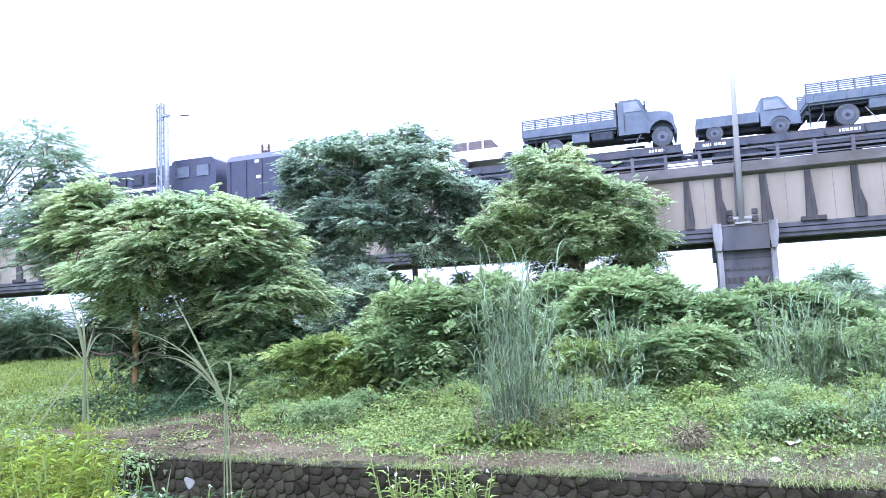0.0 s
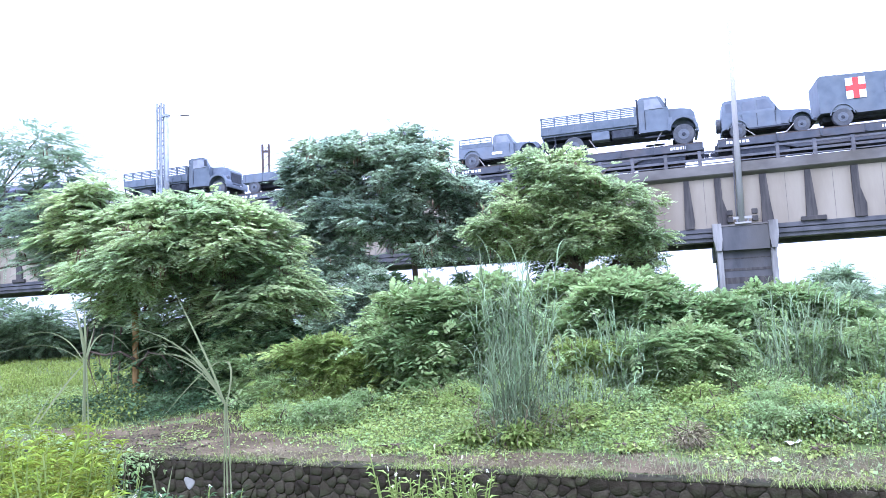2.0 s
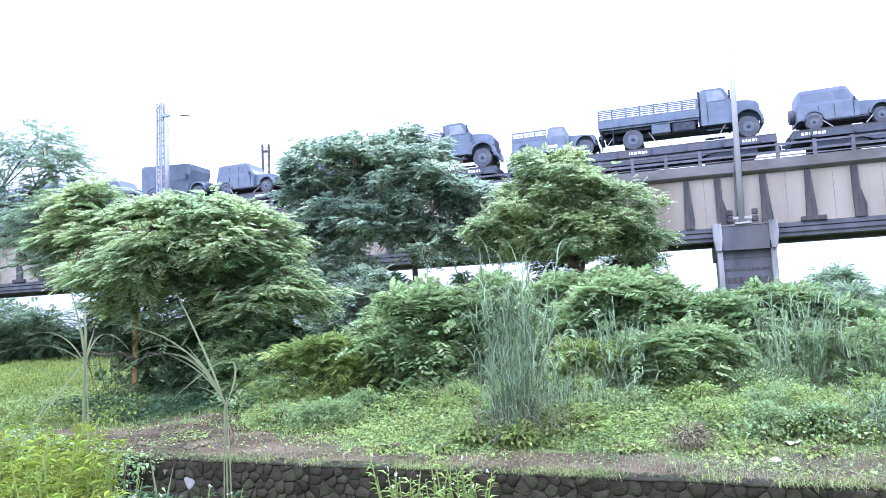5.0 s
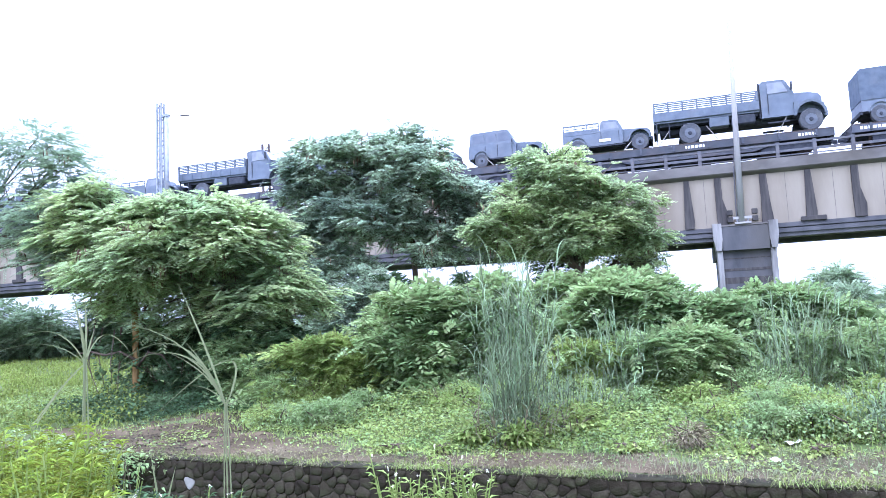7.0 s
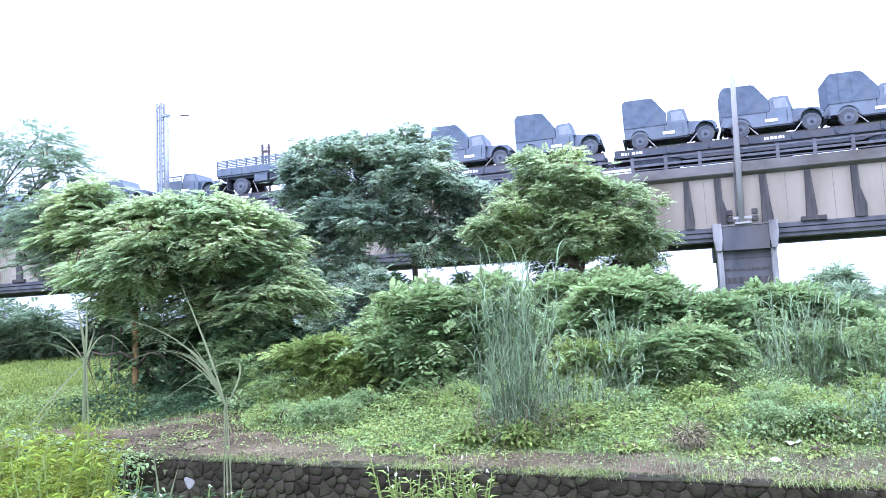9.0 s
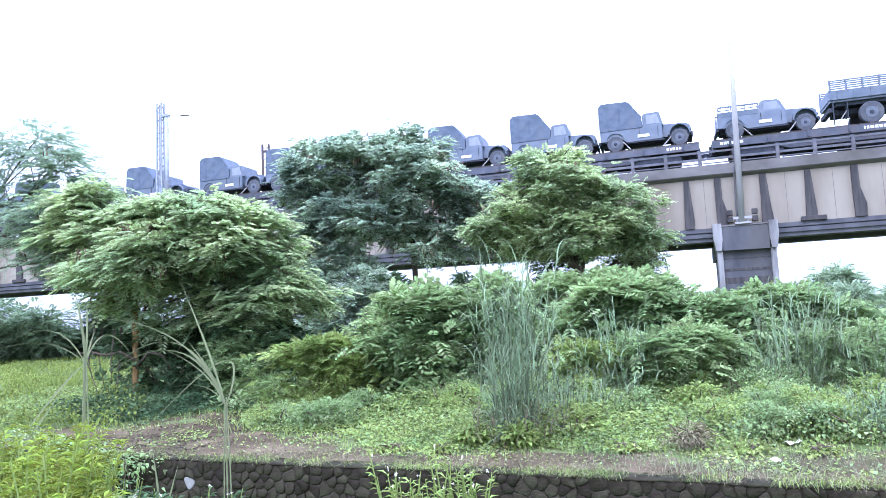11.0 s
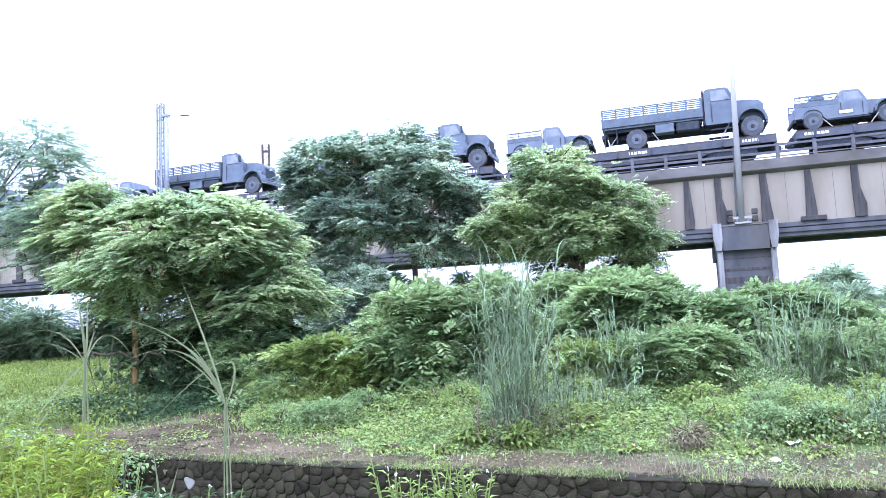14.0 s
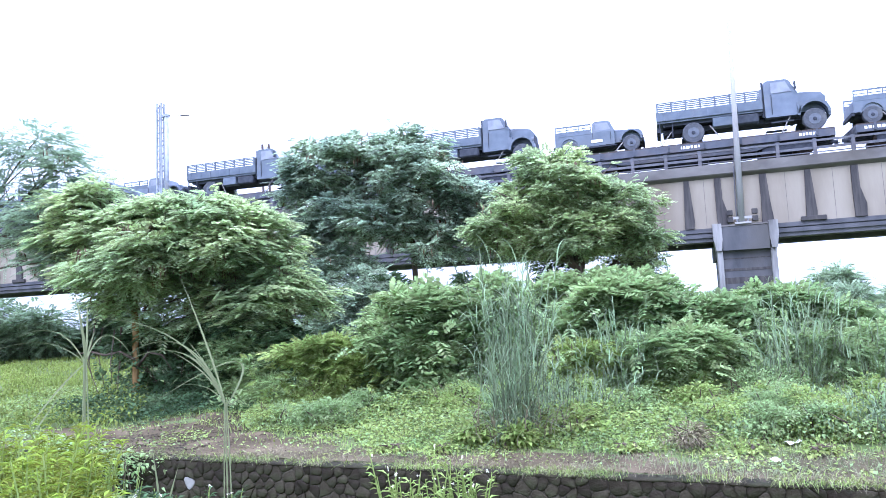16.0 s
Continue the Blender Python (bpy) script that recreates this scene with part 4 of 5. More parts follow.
def make_train():
    place_all(make_truck(), [-7.05, 7.25, 21.4, 51.45, 65.4, 95.4, 157.65, 172.4, 186.85, 201.65, 216.35, 231.0])
    run(make_light_truck(), 2.12)
    place_all(make_pickup(), [16.6, 60.6, 90.6, 152.5, 167.2, 181.6, 210.95, 225.55])
    run(make_loaded_pickup(), 196.3)
    place_all(make_jeep(), [30.55, 40.85, 46.5, 74.95, 79.95, 85.0])
    run(make_ambulance(), 35.28)
    place_all(make_covered(), [110.0, 115.0, 120.9, 125.85, 130.75, 136.75, 141.65, 146.55])
    run(make_square_shelter(), 105.12)
    run(make_white_car(), -11.45)
    ends = [-12.35, 1.65, 16.05, 30.15, 46.05, 60.05, 74.35, 90.05, 104.25, 120.05, 135.85, 151.9, 166.65, 181.1, 195.8, 210.4, 225.05, 239.7]
    made = {}
    for a, b in zip(ends, ends[1:]):
        key = round((b - a) * 2) / 2
        if key in made:
            w = copy_thing(made[key], on_track(a))
        else:
            w = made[key] = make_wagon(key - 0.75)
        run(w, (a + b) / 2 - (key - 0.75) / 2)
    run(make_box_van(), -26.2)
    run(make_loco(), -43.0)


make_train()

# ---- trees and shrubs ----
LEFT_CROWN = [(-7.5, 20.4, 5.12, 2.4, 1.05), (-5.45, 20.4, 4.44, 1.1, 1.05), (-9.5, 20.4, 4.55, 1.7, 0.95), (-8.07, 20.4, 4.05, 2.7, 0.85), (-5.3, 20.4, 3.1, 1.3, 0.83), (-3.9, 20.4, 2.78, 0.5, 0.5), (-6.2, 20.2, 3.1, 1.1, 0.5), (-11.2, 20.9, 5.2, 0.8, 0.7), (-11.3, 21.0, 6.1, 0.9, 0.5), (-10.5, 21.0, 6.6, 0.6, 0.3), (-5.5, 19.7, 2.8, 0.8, 0.5), (-6.5, 19.9, 5.5, 0.8, 0.35), (-7.9, 19.3, 4.4, 1.5, 0.75), (-6.2, 19.3, 4.3, 1.0, 0.7), (-8.6, 19.3, 3.75, 1.0, 0.35), (-4.75, 20.0, 3.5, 0.6, 0.4), (-8.9, 20.4, 5.2, 0.8, 0.5), (-8.7, 20.4, 5.5, 0.9, 0.35), (-9.7, 20.5, 5.5, 0.7, 0.35), (-5.95, 20.2, 5.35, 0.7, 0.5), (-5.25, 20.2, 4.95, 0.5, 0.45), (-5.6, 19.5, 2.55, 0.8, 0.4), (-4.6, 19.6, 2.95, 0.5, 0.35), (-9.7, 20.2, 3.15, 0.45, 0.3), (-8.75, 20.2, 2.85, 0.4, 0.3), (-7.5, 20.0, 3.1, 0.55, 0.35), (-7.0, 20.0, 2.5, 0.5, 0.3), (-10.6, 20.6, 3.9, 0.6, 0.4), (-8.2, 20.4, 2.4, 0.35, 0.3)]
UPPER_CROWN = [(-13.24, 22, 8.29, 1.7, 0.57), (-12.23, 22, 7.5, 0.98, 0.63), (-13.86, 22, 6.75, 0.72, 0.63), (-13.03, 22, 6.06, 0.89, 0.54), (-12.1, 21.4, 5.5, 1.1, 0.75), (-11.9, 21.4, 4.5, 1.0, 0.5), (-14.0, 22, 5.2, 0.8, 0.4)]
MID_CROWN = [(-1.92, 27, 8.63, 2.41, 1.05), (-4.39, 27, 8.18, 1.97, 1.32), (-0.86, 27, 7.33, 2.41, 1.54), (-3.56, 27, 6.56, 2.41, 1.32), (0.65, 27, 7.1, 1.4, 0.85), (-5.45, 27, 7.3, 0.9, 0.9), (-1.83, 27, 5.7, 2.6, 0.7), (-4.92, 27, 5.51, 1.21, 1.1), (1.55, 27, 6.3, 1.1, 1.1), (-3.9, 26.6, 4.7, 1.3, 0.7), (-5.0, 26.4, 4.0, 0.9, 0.8), (0.15, 27, 5.27, 1.32, 0.88), (1.69, 27, 4.97, 1.32, 0.83), (-2.03, 27, 5.82, 1.32, 0.88), (-4.6, 25.6, 3.4, 0.9, 0.7), (-2.9, 26, 4.0, 0.6, 0.4), (-0.6, 26, 4.6, 0.7, 0.3), (-3.4, 27, 9.1, 0.9, 0.4), (-1.7, 27, 9.3, 0.9, 0.4), (-4.9, 27, 8.9, 0.6, 0.4), (-0.3, 27, 8.7, 0.7, 0.4)]
RIGHT_CROWN = [(4.57, 24, 6.6, 1.85, 1.07), (6.0, 24, 5.92, 1.4, 1.07), (3.14, 24, 5.77, 1.76, 1.07), (4.7, 24, 4.9, 2.4, 0.88), (6.5, 24, 4.99, 0.98, 0.78), (3.82, 24, 7.24, 0.98, 0.68), (1.92, 24, 5.24, 0.98, 0.88), (7.0, 24.6, 3.75, 0.7, 0.25), (2.67, 24, 4.75, 1.3, 0.6), (5.4, 24, 4.7, 1.56, 0.5), (6.7, 24, 4.5, 0.95, 0.5), (7.2, 23.8, 4.75, 0.6, 0.4), (6.4, 24.8, 3.85, 0.5, 0.2), (4.5, 24.3, 4.35, 1.3, 0.35), (3.2, 24.3, 4.4, 1.0, 0.35)]


def grow(name, label, foot, crown, count, mat, bark, rng, size=0.42, pods=0, trunk_r=0.17, fork=0.4, depth=0.8, clump=0.3, shell=0.4, sway=0.25, pairs=9, leaflet=0.15, spread=0.42, flat=1.0, clumps=24):
    """A tree: tapered trunk, a limb to every lump of its crown, twigs, and feathery leaves."""
    foot = Vector(foot)
    ob = thing(name, Matrix.Translation(foot), label, "tree")
    local = [(x - foot.x, y - foot.y, z - foot.z, rx, rz) for x, y, z, rx, rz in crown]
    cx = sum(l[0] for l in local) / len(local)
    top = max(l[2] for l in local)
    pr = random.Random(len(crown) * 7 + count)
    mid = Vector((cx * sway, 0.1, top * fork))
    part("trunk", limb([(0, 0, -0.25), (0.03, 0.02, 0.3), tuple(mid * 0.55 + Vector((0.05, 0, 0))), tuple(mid)], [trunk_r * 1.35, trunk_r * 1.05, trunk_r * 0.9, trunk_r * 0.75], 10), bark, ob, smooth=True)
    bm = bmesh.new()
    for x, y, z, rx, rz in local:
        end = Vector((x, y + pr.uniform(-0.4, 0.4), z))
        start = mid * pr.uniform(0.8, 1.0)
        if end.z < start.z:
            start = mid * max(0.2, min(0.9, end.z / max(mid.z, 0.1) * 0.7))
        bend = start.lerp(end, 0.5) + Vector((pr.uniform(-0.2, 0.2), pr.uniform(-0.2, 0.2), 0.25))
        if rz > 0.45 and end.z > mid.z * 1.1:
            part("limb", limb([start, bend, end], [trunk_r * 0.45, trunk_r * 0.3, trunk_r * 0.12], 6), BARK, ob, smooth=True)
        for i in range(7):
            a = bend.lerp(end, pr.uniform(0.1, 1.0))
            t = Vector((x + pr.uniform(-1, 1) * rx * 0.9, y + pr.uniform(-1, 1) * rx * depth * 0.8, z + pr.uniform(-0.6, 0.9) * rz))
            limb([a, a.lerp(t, 0.55) + Vector((0, 0, 0.08)), t], [trunk_r * 0.16, trunk_r * 0.11, 0.008], 5, bm)
    tagged(part("twig_growth", bm, BARK, ob, smooth=True), kind="stuff")
    p, h = in_lumps(local, count, rng, depth, shell, clump, clumps)
    p[:, 2] = np.maximum(p[:, 2], 0.12)
    h = unit(h) * np.array([1, 1, flat]) + np.array([0, -0.4 * (1 - flat), 0])
    part("crown", quads("crown", fronds(p, h, size, rng, pairs, 0.34, leaflet, spread), mat), None, ob)
    if pods:
        p, h = in_lumps(local, pods, rng, depth, 0.95, 0.10, 3)
        h = h * 0.25 + np.array([0, 0, -1.0])
        tagged(part("seed_growth", leaf_mesh("seed_growth", p, h, 0.26, rng, DEAD, 0.11), None, ob, "hanging brown seed pods"), kind="stuff")
    return ob


def bush(label, lumps, count, size, mat, rng, width=0.3, category="shrub", group="", name="shrub", clump=0.16, feather=False):
    x, y = lumps[0][0], lumps[0][1]
    foot = Vector((x, y, height(x, y)))
    ob = thing(name, Matrix.Translation(foot), label, category, group)
    local = [(a - foot.x, b - foot.y, c - foot.z, rx, rz) for a, b, c, rx, rz in lumps]
    pr = random.Random(int(x * 100) + count)
    for a, b, c, rx, rz in local:
        for i in range(5):
            t = Vector((a + pr.uniform(-0.8, 0.8) * rx, b + pr.uniform(-0.5, 0.5) * rx, max(0.15, c + pr.uniform(-0.4, 0.9) * rz)))
            r = Vector((a * 0.7 + pr.uniform(-0.3, 0.3), b * 0.7 + pr.uniform(-0.2, 0.2), -0.1))
            bm = bmesh.new()
            limb([r, r.lerp(t, 0.5) + Vector((pr.uniform(-0.1, 0.1), 0, 0.1)), t], [0.025, 0.018, 0.006], 5, bm)
            part("stem", bm, BARK, ob)
    p, h = in_lumps(local, count, rng, 0.8, 0.35, clump)
    # skirts of foliage down to the ground
    k = count // 2
    pick = rng.integers(0, len(local), k)
    arr = np.array(local)
    q = np.stack([arr[pick, 0] + rng.normal(0, 0.6, k) * arr[pick, 3], arr[pick, 1] + rng.normal(0, 0.45, k) * arr[pick, 3], rng.uniform(0.1, 1.0, k) * arr[pick, 2]], 1)
    p, h = np.concatenate([p, q]), np.concatenate([h, unit(rng.normal(0, 1, (k, 3)) + np.array([0, -0.7, 0.25]))])
    p[:, 2] = np.maximum(p[:, 2], 0.08)
    if feather:
        part("foliage", quads("foliage", fronds(p, h, size, rng, 5, 0.3, 0.26, 0.5), mat), None, ob)
    else:
        part("foliage", leaf_mesh("foliage", p, h, size, rng, mat, width), None, ob)
    return ob


def reed_clump(x, y, count, tall, spread, mat, rng, label, name="reed_clump", bend=1.25, width=0.010):
    """Upright stalks that carry bending blades all the way up."""
    ob = thing(name, Matrix.Translation((x, y, height(x, y) - 0.05)), label, "reeds")
    stalks = max(14, count // 5)
    a = rng.uniform(0, 2 * np.pi, stalks)
    r = spread * np.sqrt(rng.uniform(0, 1, stalks))
    foot = np.stack([np.cos(a) * r, np.sin(a) * r * 0.7, np.zeros(stalks)], 1)
    lean = foot * 1.1 + rng.normal(0, 0.26, (stalks, 3)) * np.array([1, 1, 0]) + np.array([tall * 0.05, 0, 0])
    high = tall * np.clip(rng.normal(0.74, 0.2, stalks), 0.3, 1.0)
    part_a = grass_mesh("foliage", foot, lean, tall * 0.8, rng, mat, width * 0.7, 0.16, 6, 0.4)
    tagged(part("stem_growth", part_a, None, ob), kind="stuff")
    count = count * 2
    pick = rng.integers(0, stalks, count)
    u = rng.uniform(0.02, 0.92, count)
    p = foot[pick] + lean[pick] * u[:, None]
    p[:, 2] = u * high[pick]
    h = rng.normal(0, 1, (count, 3)) + lean[pick] * 1.2
    tagged(part("foliage", grass_mesh("foliage", p, h, tall * 0.2, rng, mat, width, bend, 6, 0.4), None, ob), kind="stuff")
    k = count // 8
    q = p[:k] * np.array([1.15, 1.15, 0.2])
    tagged(part("straw", grass_mesh("straw", q, h[:k], tall * 0.17, rng, STRAW, width, 1.2, 4), None, ob, "dry straw-coloured blades"), kind="stuff")
    return ob


def make_vegetation():
    R = np.random.default_rng(11)
    grow("feathery_tree", "bright green feathery-leaved tree with an ochre trunk by the path", (-9.11, 20.36, height(-9.1, 20.36)), LEFT_CROWN, 15500, FEATHER, ORANGE_BARK, R, 0.44, 1300, 0.11, 0.55, sway=-0.03, pairs=7, leaflet=0.19, clump=0.25, spread=0.36, flat=0.5, depth=0.75, clumps=21, shell=0.5)
    tree = bpy.data.objects["feathery_tree"]
    vr = random.Random(8)
    for i in range(16):
        a, c = vr.uniform(-1.6, 3.6), vr.uniform(-0.5, 0.8)
        part("hanging_stem", limb([(a, c, vr.uniform(1.9, 2.6)), (a + vr.uniform(-0.25, 0.25), c, vr.uniform(1.0, 1.5)), (a + vr.uniform(-0.3, 0.3), c, vr.uniform(-0.05, 0.6))], [0.022, 0.016, 0.008], 5), BARK, tree)
    part("low_branch", limb([(0.05, -0.05, 1.25), (-0.35, -0.15, 1.5), (-0.75, -0.2, 1.42), (-1.15, -0.25, 1.55), (-1.5, -0.3, 1.5)], [0.05, 0.042, 0.034, 0.024, 0.012], 7), BARK, tree, "bare twisted low branch", smooth=True)
    part("low_branch", limb([(0.1, -0.05, 1.0), (0.5, -0.2, 1.45), (0.9, -0.2, 1.35), (1.2, -0.25, 0.9)], [0.045, 0.036, 0.028, 0.012], 7), BARK, tree, "bare twisted low branch", smooth=True)
    grow("feathery_tree", "feathery-leaved tree paled for sky glare, with thin spreading top branches", (-18.2, 23.5, height(-18.2, 23.5)), UPPER_CROWN, 2300, PALE_FEATHER, BARK, R, 0.38, 130, 0.17, 0.55, clump=0.34, pairs=8, leaflet=0.13, spread=0.36, flat=0.4)
    grow("tall_tree", "tall dark green feathery-leaved tree in front of the viaduct", (-1.1, 27.2, height(-1.1, 27.2)), MID_CROWN, 18500, FEATHER_DARK, BARK, R, 0.30, 700, 0.13, 0.66, sway=0.1, pairs=4, leaflet=0.36, clump=0.25, spread=0.5, flat=0.8, clumps=13)
    grow("round_tree", "round grey-green feathery-leaved tree in front of the viaduct", (4.7, 24.2, height(4.7, 24.2)), RIGHT_CROWN, 15000, FEATHER_MID, BARK, R, 0.27, 200, 0.25, 0.6, sway=0.1, pairs=4, leaflet=0.36, clump=0.23, spread=0.5, flat=0.8, clumps=14)
    bush("dark small-leaved thicket under the tall tree", [(-3.44, 25, 2.16, 1.42, 1.22), (-2.98, 25, 3.4, 1.02, 0.81), (-2.01, 25, 2.29, 1.22, 1.02)], 2600, 0.34, FEATHER_DARK, R, feather=True)
    # the shade below the crown is put into this thicket's darker leaves
    bush("tangled thicket, leaves darkened for shade under the feathery tree", [(-6.2, 20.9, 2.4, 1.3, 0.8), (-5.9, 20.2, 1.2, 1.0, 1.0), (-9.1, 21.0, 1.95, 0.8, 0.35), (-7.9, 20.9, 1.8, 0.8, 0.4), (-5.2, 20.6, 2.0, 0.9, 0.8), (-6.4, 22.0, 1.2, 0.8, 0.8)], 3800, 0.34, SHADED_THICKET, R, feather=True)
    g = "shrubs below the trees"
    # these vines use the same shade-darkened leaf colour
    bush("curtain of vines under the feathery tree, leaves darkened for shade", [(-6.0, 19.3, 1.15, 0.5, 0.8), (-5.0, 19.2, 1.45, 0.6, 0.8), (-5.75, 19.4, 2.2, 0.6, 0.6)], 2400, 0.2, SHADED_THICKET, R, group=g, feather=True)
    bush("vines and undergrowth at the feathery tree foot, darkened for shade", [(-6.3, 20.2, 0.8, 0.6, 0.6), (-7.3, 20.6, 0.35, 0.7, 0.25), (-10.0, 20.8, 0.3, 0.5, 0.2)], 1300, 0.2, SHADED_THICKET, R, group=g, feather=True)
    bush("dense green pinnate-leaved shrub on the bank", [(-0.55, 17, 2.22, 1.24, 0.69), (-0.98, 17, 1.7, 0.97, 0.55)], 2250, 0.36, SHRUB, R, group=g, feather=True)
    bush("dense green shrub behind the reed clump", [(0.99, 17, 2.56, 0.83, 0.55), (1.2, 17, 1.8, 0.9, 0.5)], 1650, 0.36, SHRUB, R, group=g, feather=True)
    bush("low yellow-green shrub beside the feathery tree", [(-3.18, 17, 1.46, 0.97, 0.48), (-2.3, 17, 1.2, 0.8, 0.4)], 1500, 0.24, CREEPER, R, group=g, feather=True)
    bush("tall dense green shrub with layered leaves", [(4.27, 17.5, 2.42, 1.28, 0.64), (3.38, 17.5, 1.89, 0.85, 0.71)], 2400, 0.38, SHRUB, R, group=g, feather=True)
    bush("tall dense green shrub below the bridge pier", [(5.51, 17.5, 1.8, 1.14, 0.65), (6.94, 17.5, 1.75, 1.0, 0.5)], 2400, 0.38, SHRUB, R, group=g, feather=True)
    bush("layered mid-green shrub on the bank", [(4.58, 15.5, 1.36, 1.13, 0.45), (5.57, 15.5, 1.19, 0.88, 0.4)], 1950, 0.30, SHRUB, R, group=g, feather=True)
    bush("mid-green shrub beside the reeds", [(2.7, 15.5, 1.2, 0.76, 0.5)], 975, 0.2, CREEPER, R, group=g, feather=True)
    bush("grey-green shrub in front of the bridge pier", [(8.62, 19, 2.24, 0.77, 0.49), (9.37, 19, 1.98, 0.77, 0.54)], 1800, 0.36, SHRUB, R, group=g, feather=True)
    bush("vine-covered bush among tall grass", [(8.0, 14.6, 1.0, 0.8, 0.6), (9.0, 14.8, 1.2, 0.7, 0.5)], 1500, 0.16, SHRUB, R, group=g, feather=True)
    bush("climbing creeper mass at the foot of the feathery tree", [(-5.7, 19.2, 1.5, 0.75, 1.1), (-5.2, 18.8, 0.9, 0.8, 0.7), (-4.6, 18.2, 0.5, 0.8, 0.4)], 2600, 0.2, SHRUB, R, group=g, feather=True)
    for x, z in ((-1.42, 2.03), (0.16, 2.11), (1.75, 2.27), (3.02, 2.5), (4.28, 2.62), (5.54, 2.55), (6.78, 2.03), (8.01, 1.66), (9.28, 1.75), (10.51, 1.46), (11.74, 1.17)):
        bush("tall leafy shrub in the thicket before the viaduct", [(x, 19.5, z, 1.0, 0.65), (x + 0.3, 19.2, z * 0.55, 1.0, 0.6)], 1500, 0.36, SHRUB, R, group=g, feather=True)
    bush("bush beyond the bank, haze put into its grey-green leaves", [(14.74, 26, 1.95, 0.8, 0.7), (15.5, 26.3, 1.7, 0.7, 0.6), (16.2, 26, 1.2, 0.8, 0.6), (13.9, 25.8, 1.75, 0.7, 0.55), (13.2, 26, 1.3, 0.8, 0.5), (15.0, 26, 2.4, 0.45, 0.3)], 2300, 0.28, FAR_LEAF, R, group=g, feather=True)
    bush("sparse dark sapling under the tall tree", [(0.9, 25, 3.55, 0.55, 0.35), (0.6, 25, 2.6, 0.6, 0.5)], 300, 0.3, SHADED_THICKET, R, category="sapling", name="sapling", feather=True)
    bush("sparse dark sapling beyond the round tree", [(7.15, 25, 3.75, 0.8, 0.4), (6.4, 25, 3.3, 0.7, 0.4), (7.4, 25, 3.0, 0.6, 0.4)], 520, 0.26, SHADED_THICKET, R, category="sapling", name="sapling", feather=True)
    bush("thin dark sapling behind the reed clump", [(3.75, 25, 3.75, 0.55, 0.3), (3.6, 25, 3.0, 0.7, 0.4)], 330, 0.26, SHADED_THICKET, R, category="sapling", name="sapling", feather=True)
    bush("sparse dark sapling beside the trunk", [(-1.85, 25.2, 3.4, 0.7, 0.4), (-1.6, 25.2, 2.5, 0.7, 0.5)], 380, 0.3, SHADED_THICKET, R, category="sapling", name="sapling", feather=True)
    low = random.Random(31)
    for i in range(64):
        u, d = low.uniform(-5.5, 8.5), low.uniform(2.3, 7.0)
        x = WALL_FOOT.x + WALL_DIR.x * u - WALL_OUT.x * d
        y = WALL_FOOT.y + WALL_DIR.y * u - WALL_OUT.y * d
        if d < soil_edge(u) + 0.5:
            continue
        r, hh = low.uniform(0.3, 0.75), low.uniform(0.12, 0.2) + 0.05 * d
        kind = low.random()
        bush("low leafy plant spreading over the bank", [(x, y, hh + height(x, y), r, hh * 0.7)], int(1500 * r + 400), low.uniform(0.05, 0.075), CREEPER if kind < 0.6 else SHRUB, R, width=low.uniform(0.25, 0.45), category="plant", group="low plants on the bank", name="low_plant", clump=0.12, feather=kind > 0.94)
    bush("creeper hanging over the end of the stone wall", [(-5.75, 12.4, -0.02, 0.6, 0.22), (-6.9, 12.85, 0.0, 0.8, 0.35), (-7.8, 13.3, 0.05, 0.8, 0.35)], 2300, 0.10, SHRUB, R, category="creeper", name="creeper")
    bush("dry brown twiggy shrub beside the soil path", [(3.6, 10.9, 0.22, 0.3, 0.18)], 420, 0.11, STRAW, R, width=0.1, category="shrub", name="dry_shrub", clump=0.1)
    for x, y, r in ((0.4, 12.2, 0.35), (1.45, 12.3, 0.4), (1.1, 11.6, 0.2), (2.2, 12.3, 0.45), (6.4, 13.7, 0.5), (7.4, 13.8, 0.5)):
        bush("leafy plant at the foot of the reeds", [(x, y, height(x, y) + 0.22, r, 0.2)], 420, 0.11, CREEPER, R, category="plant", group="low plants on the bank", name="low_plant", clump=0.12)
    for x, y in ((-0.2, 11.6), (-1.0, 12.0), (2.6, 10.9), (5.2, 10.2), (6.1, 9.4), (4.4, 10.6)):
        bush("small weedy tuft on the bare soil", [(x, y, height(x, y) + 0.08, low.uniform(0.2, 0.4), 0.07)], 170, 0.08, CREEPER, R, width=0.3, category="plant", group="low plants on the bank", name="low_plant", clump=0.1)
    # tall reeds
    reed_clump(1.08, 12.0, 520, 3.4, 0.36, REED, R, "tall grey-green reed clump on the bank", bend=1.5, width=0.008)
    reed_clump(2.2, 13.0, 260, 1.4, 0.5, REED, R, "low clump of reeds and dry stalks")
    reed_clump(7.2, 14.6, 330, 2.8, 0.6, REED, R, "tall hazy grass clump on the bank")
    reed_clump(3.6, 15.0, 260, 2.4, 0.6, REED, R, "thin tall grass among the shrubs")
    reed_clump(8.6, 14.0, 150, 2.1, 0.6, REED, R, "tall grass with drying blades")
    reed_clump(6.95, 10.7, 600, 0.85, 0.42, REED, R, "soft green grass tussock near the wall")
    reed_clump(6.1, 11.3, 420, 0.6, 0.7, REED, R, "soft short grass tuft on the open bank", name="grass_tuft", width=0.006)
    reed_clump(5.0, 11.7, 320, 0.5, 0.6, REED, R, "soft short grass tuft beside the soil path", name="grass_tuft", width=0.006)
    reed_clump(7.4, 12.2, 420, 0.8, 0.7, REED, R, "pale soft grass tuft on the open bank", name="grass_tuft", width=0.006)
    # creeping ground cover over the bank
    k = 150000
    x = R.uniform(-17, 11, k)
    d = R.uniform(0.6, 7.8, k)
    px = WALL_FOOT.x + WALL_DIR.x * x - WALL_OUT.x * d
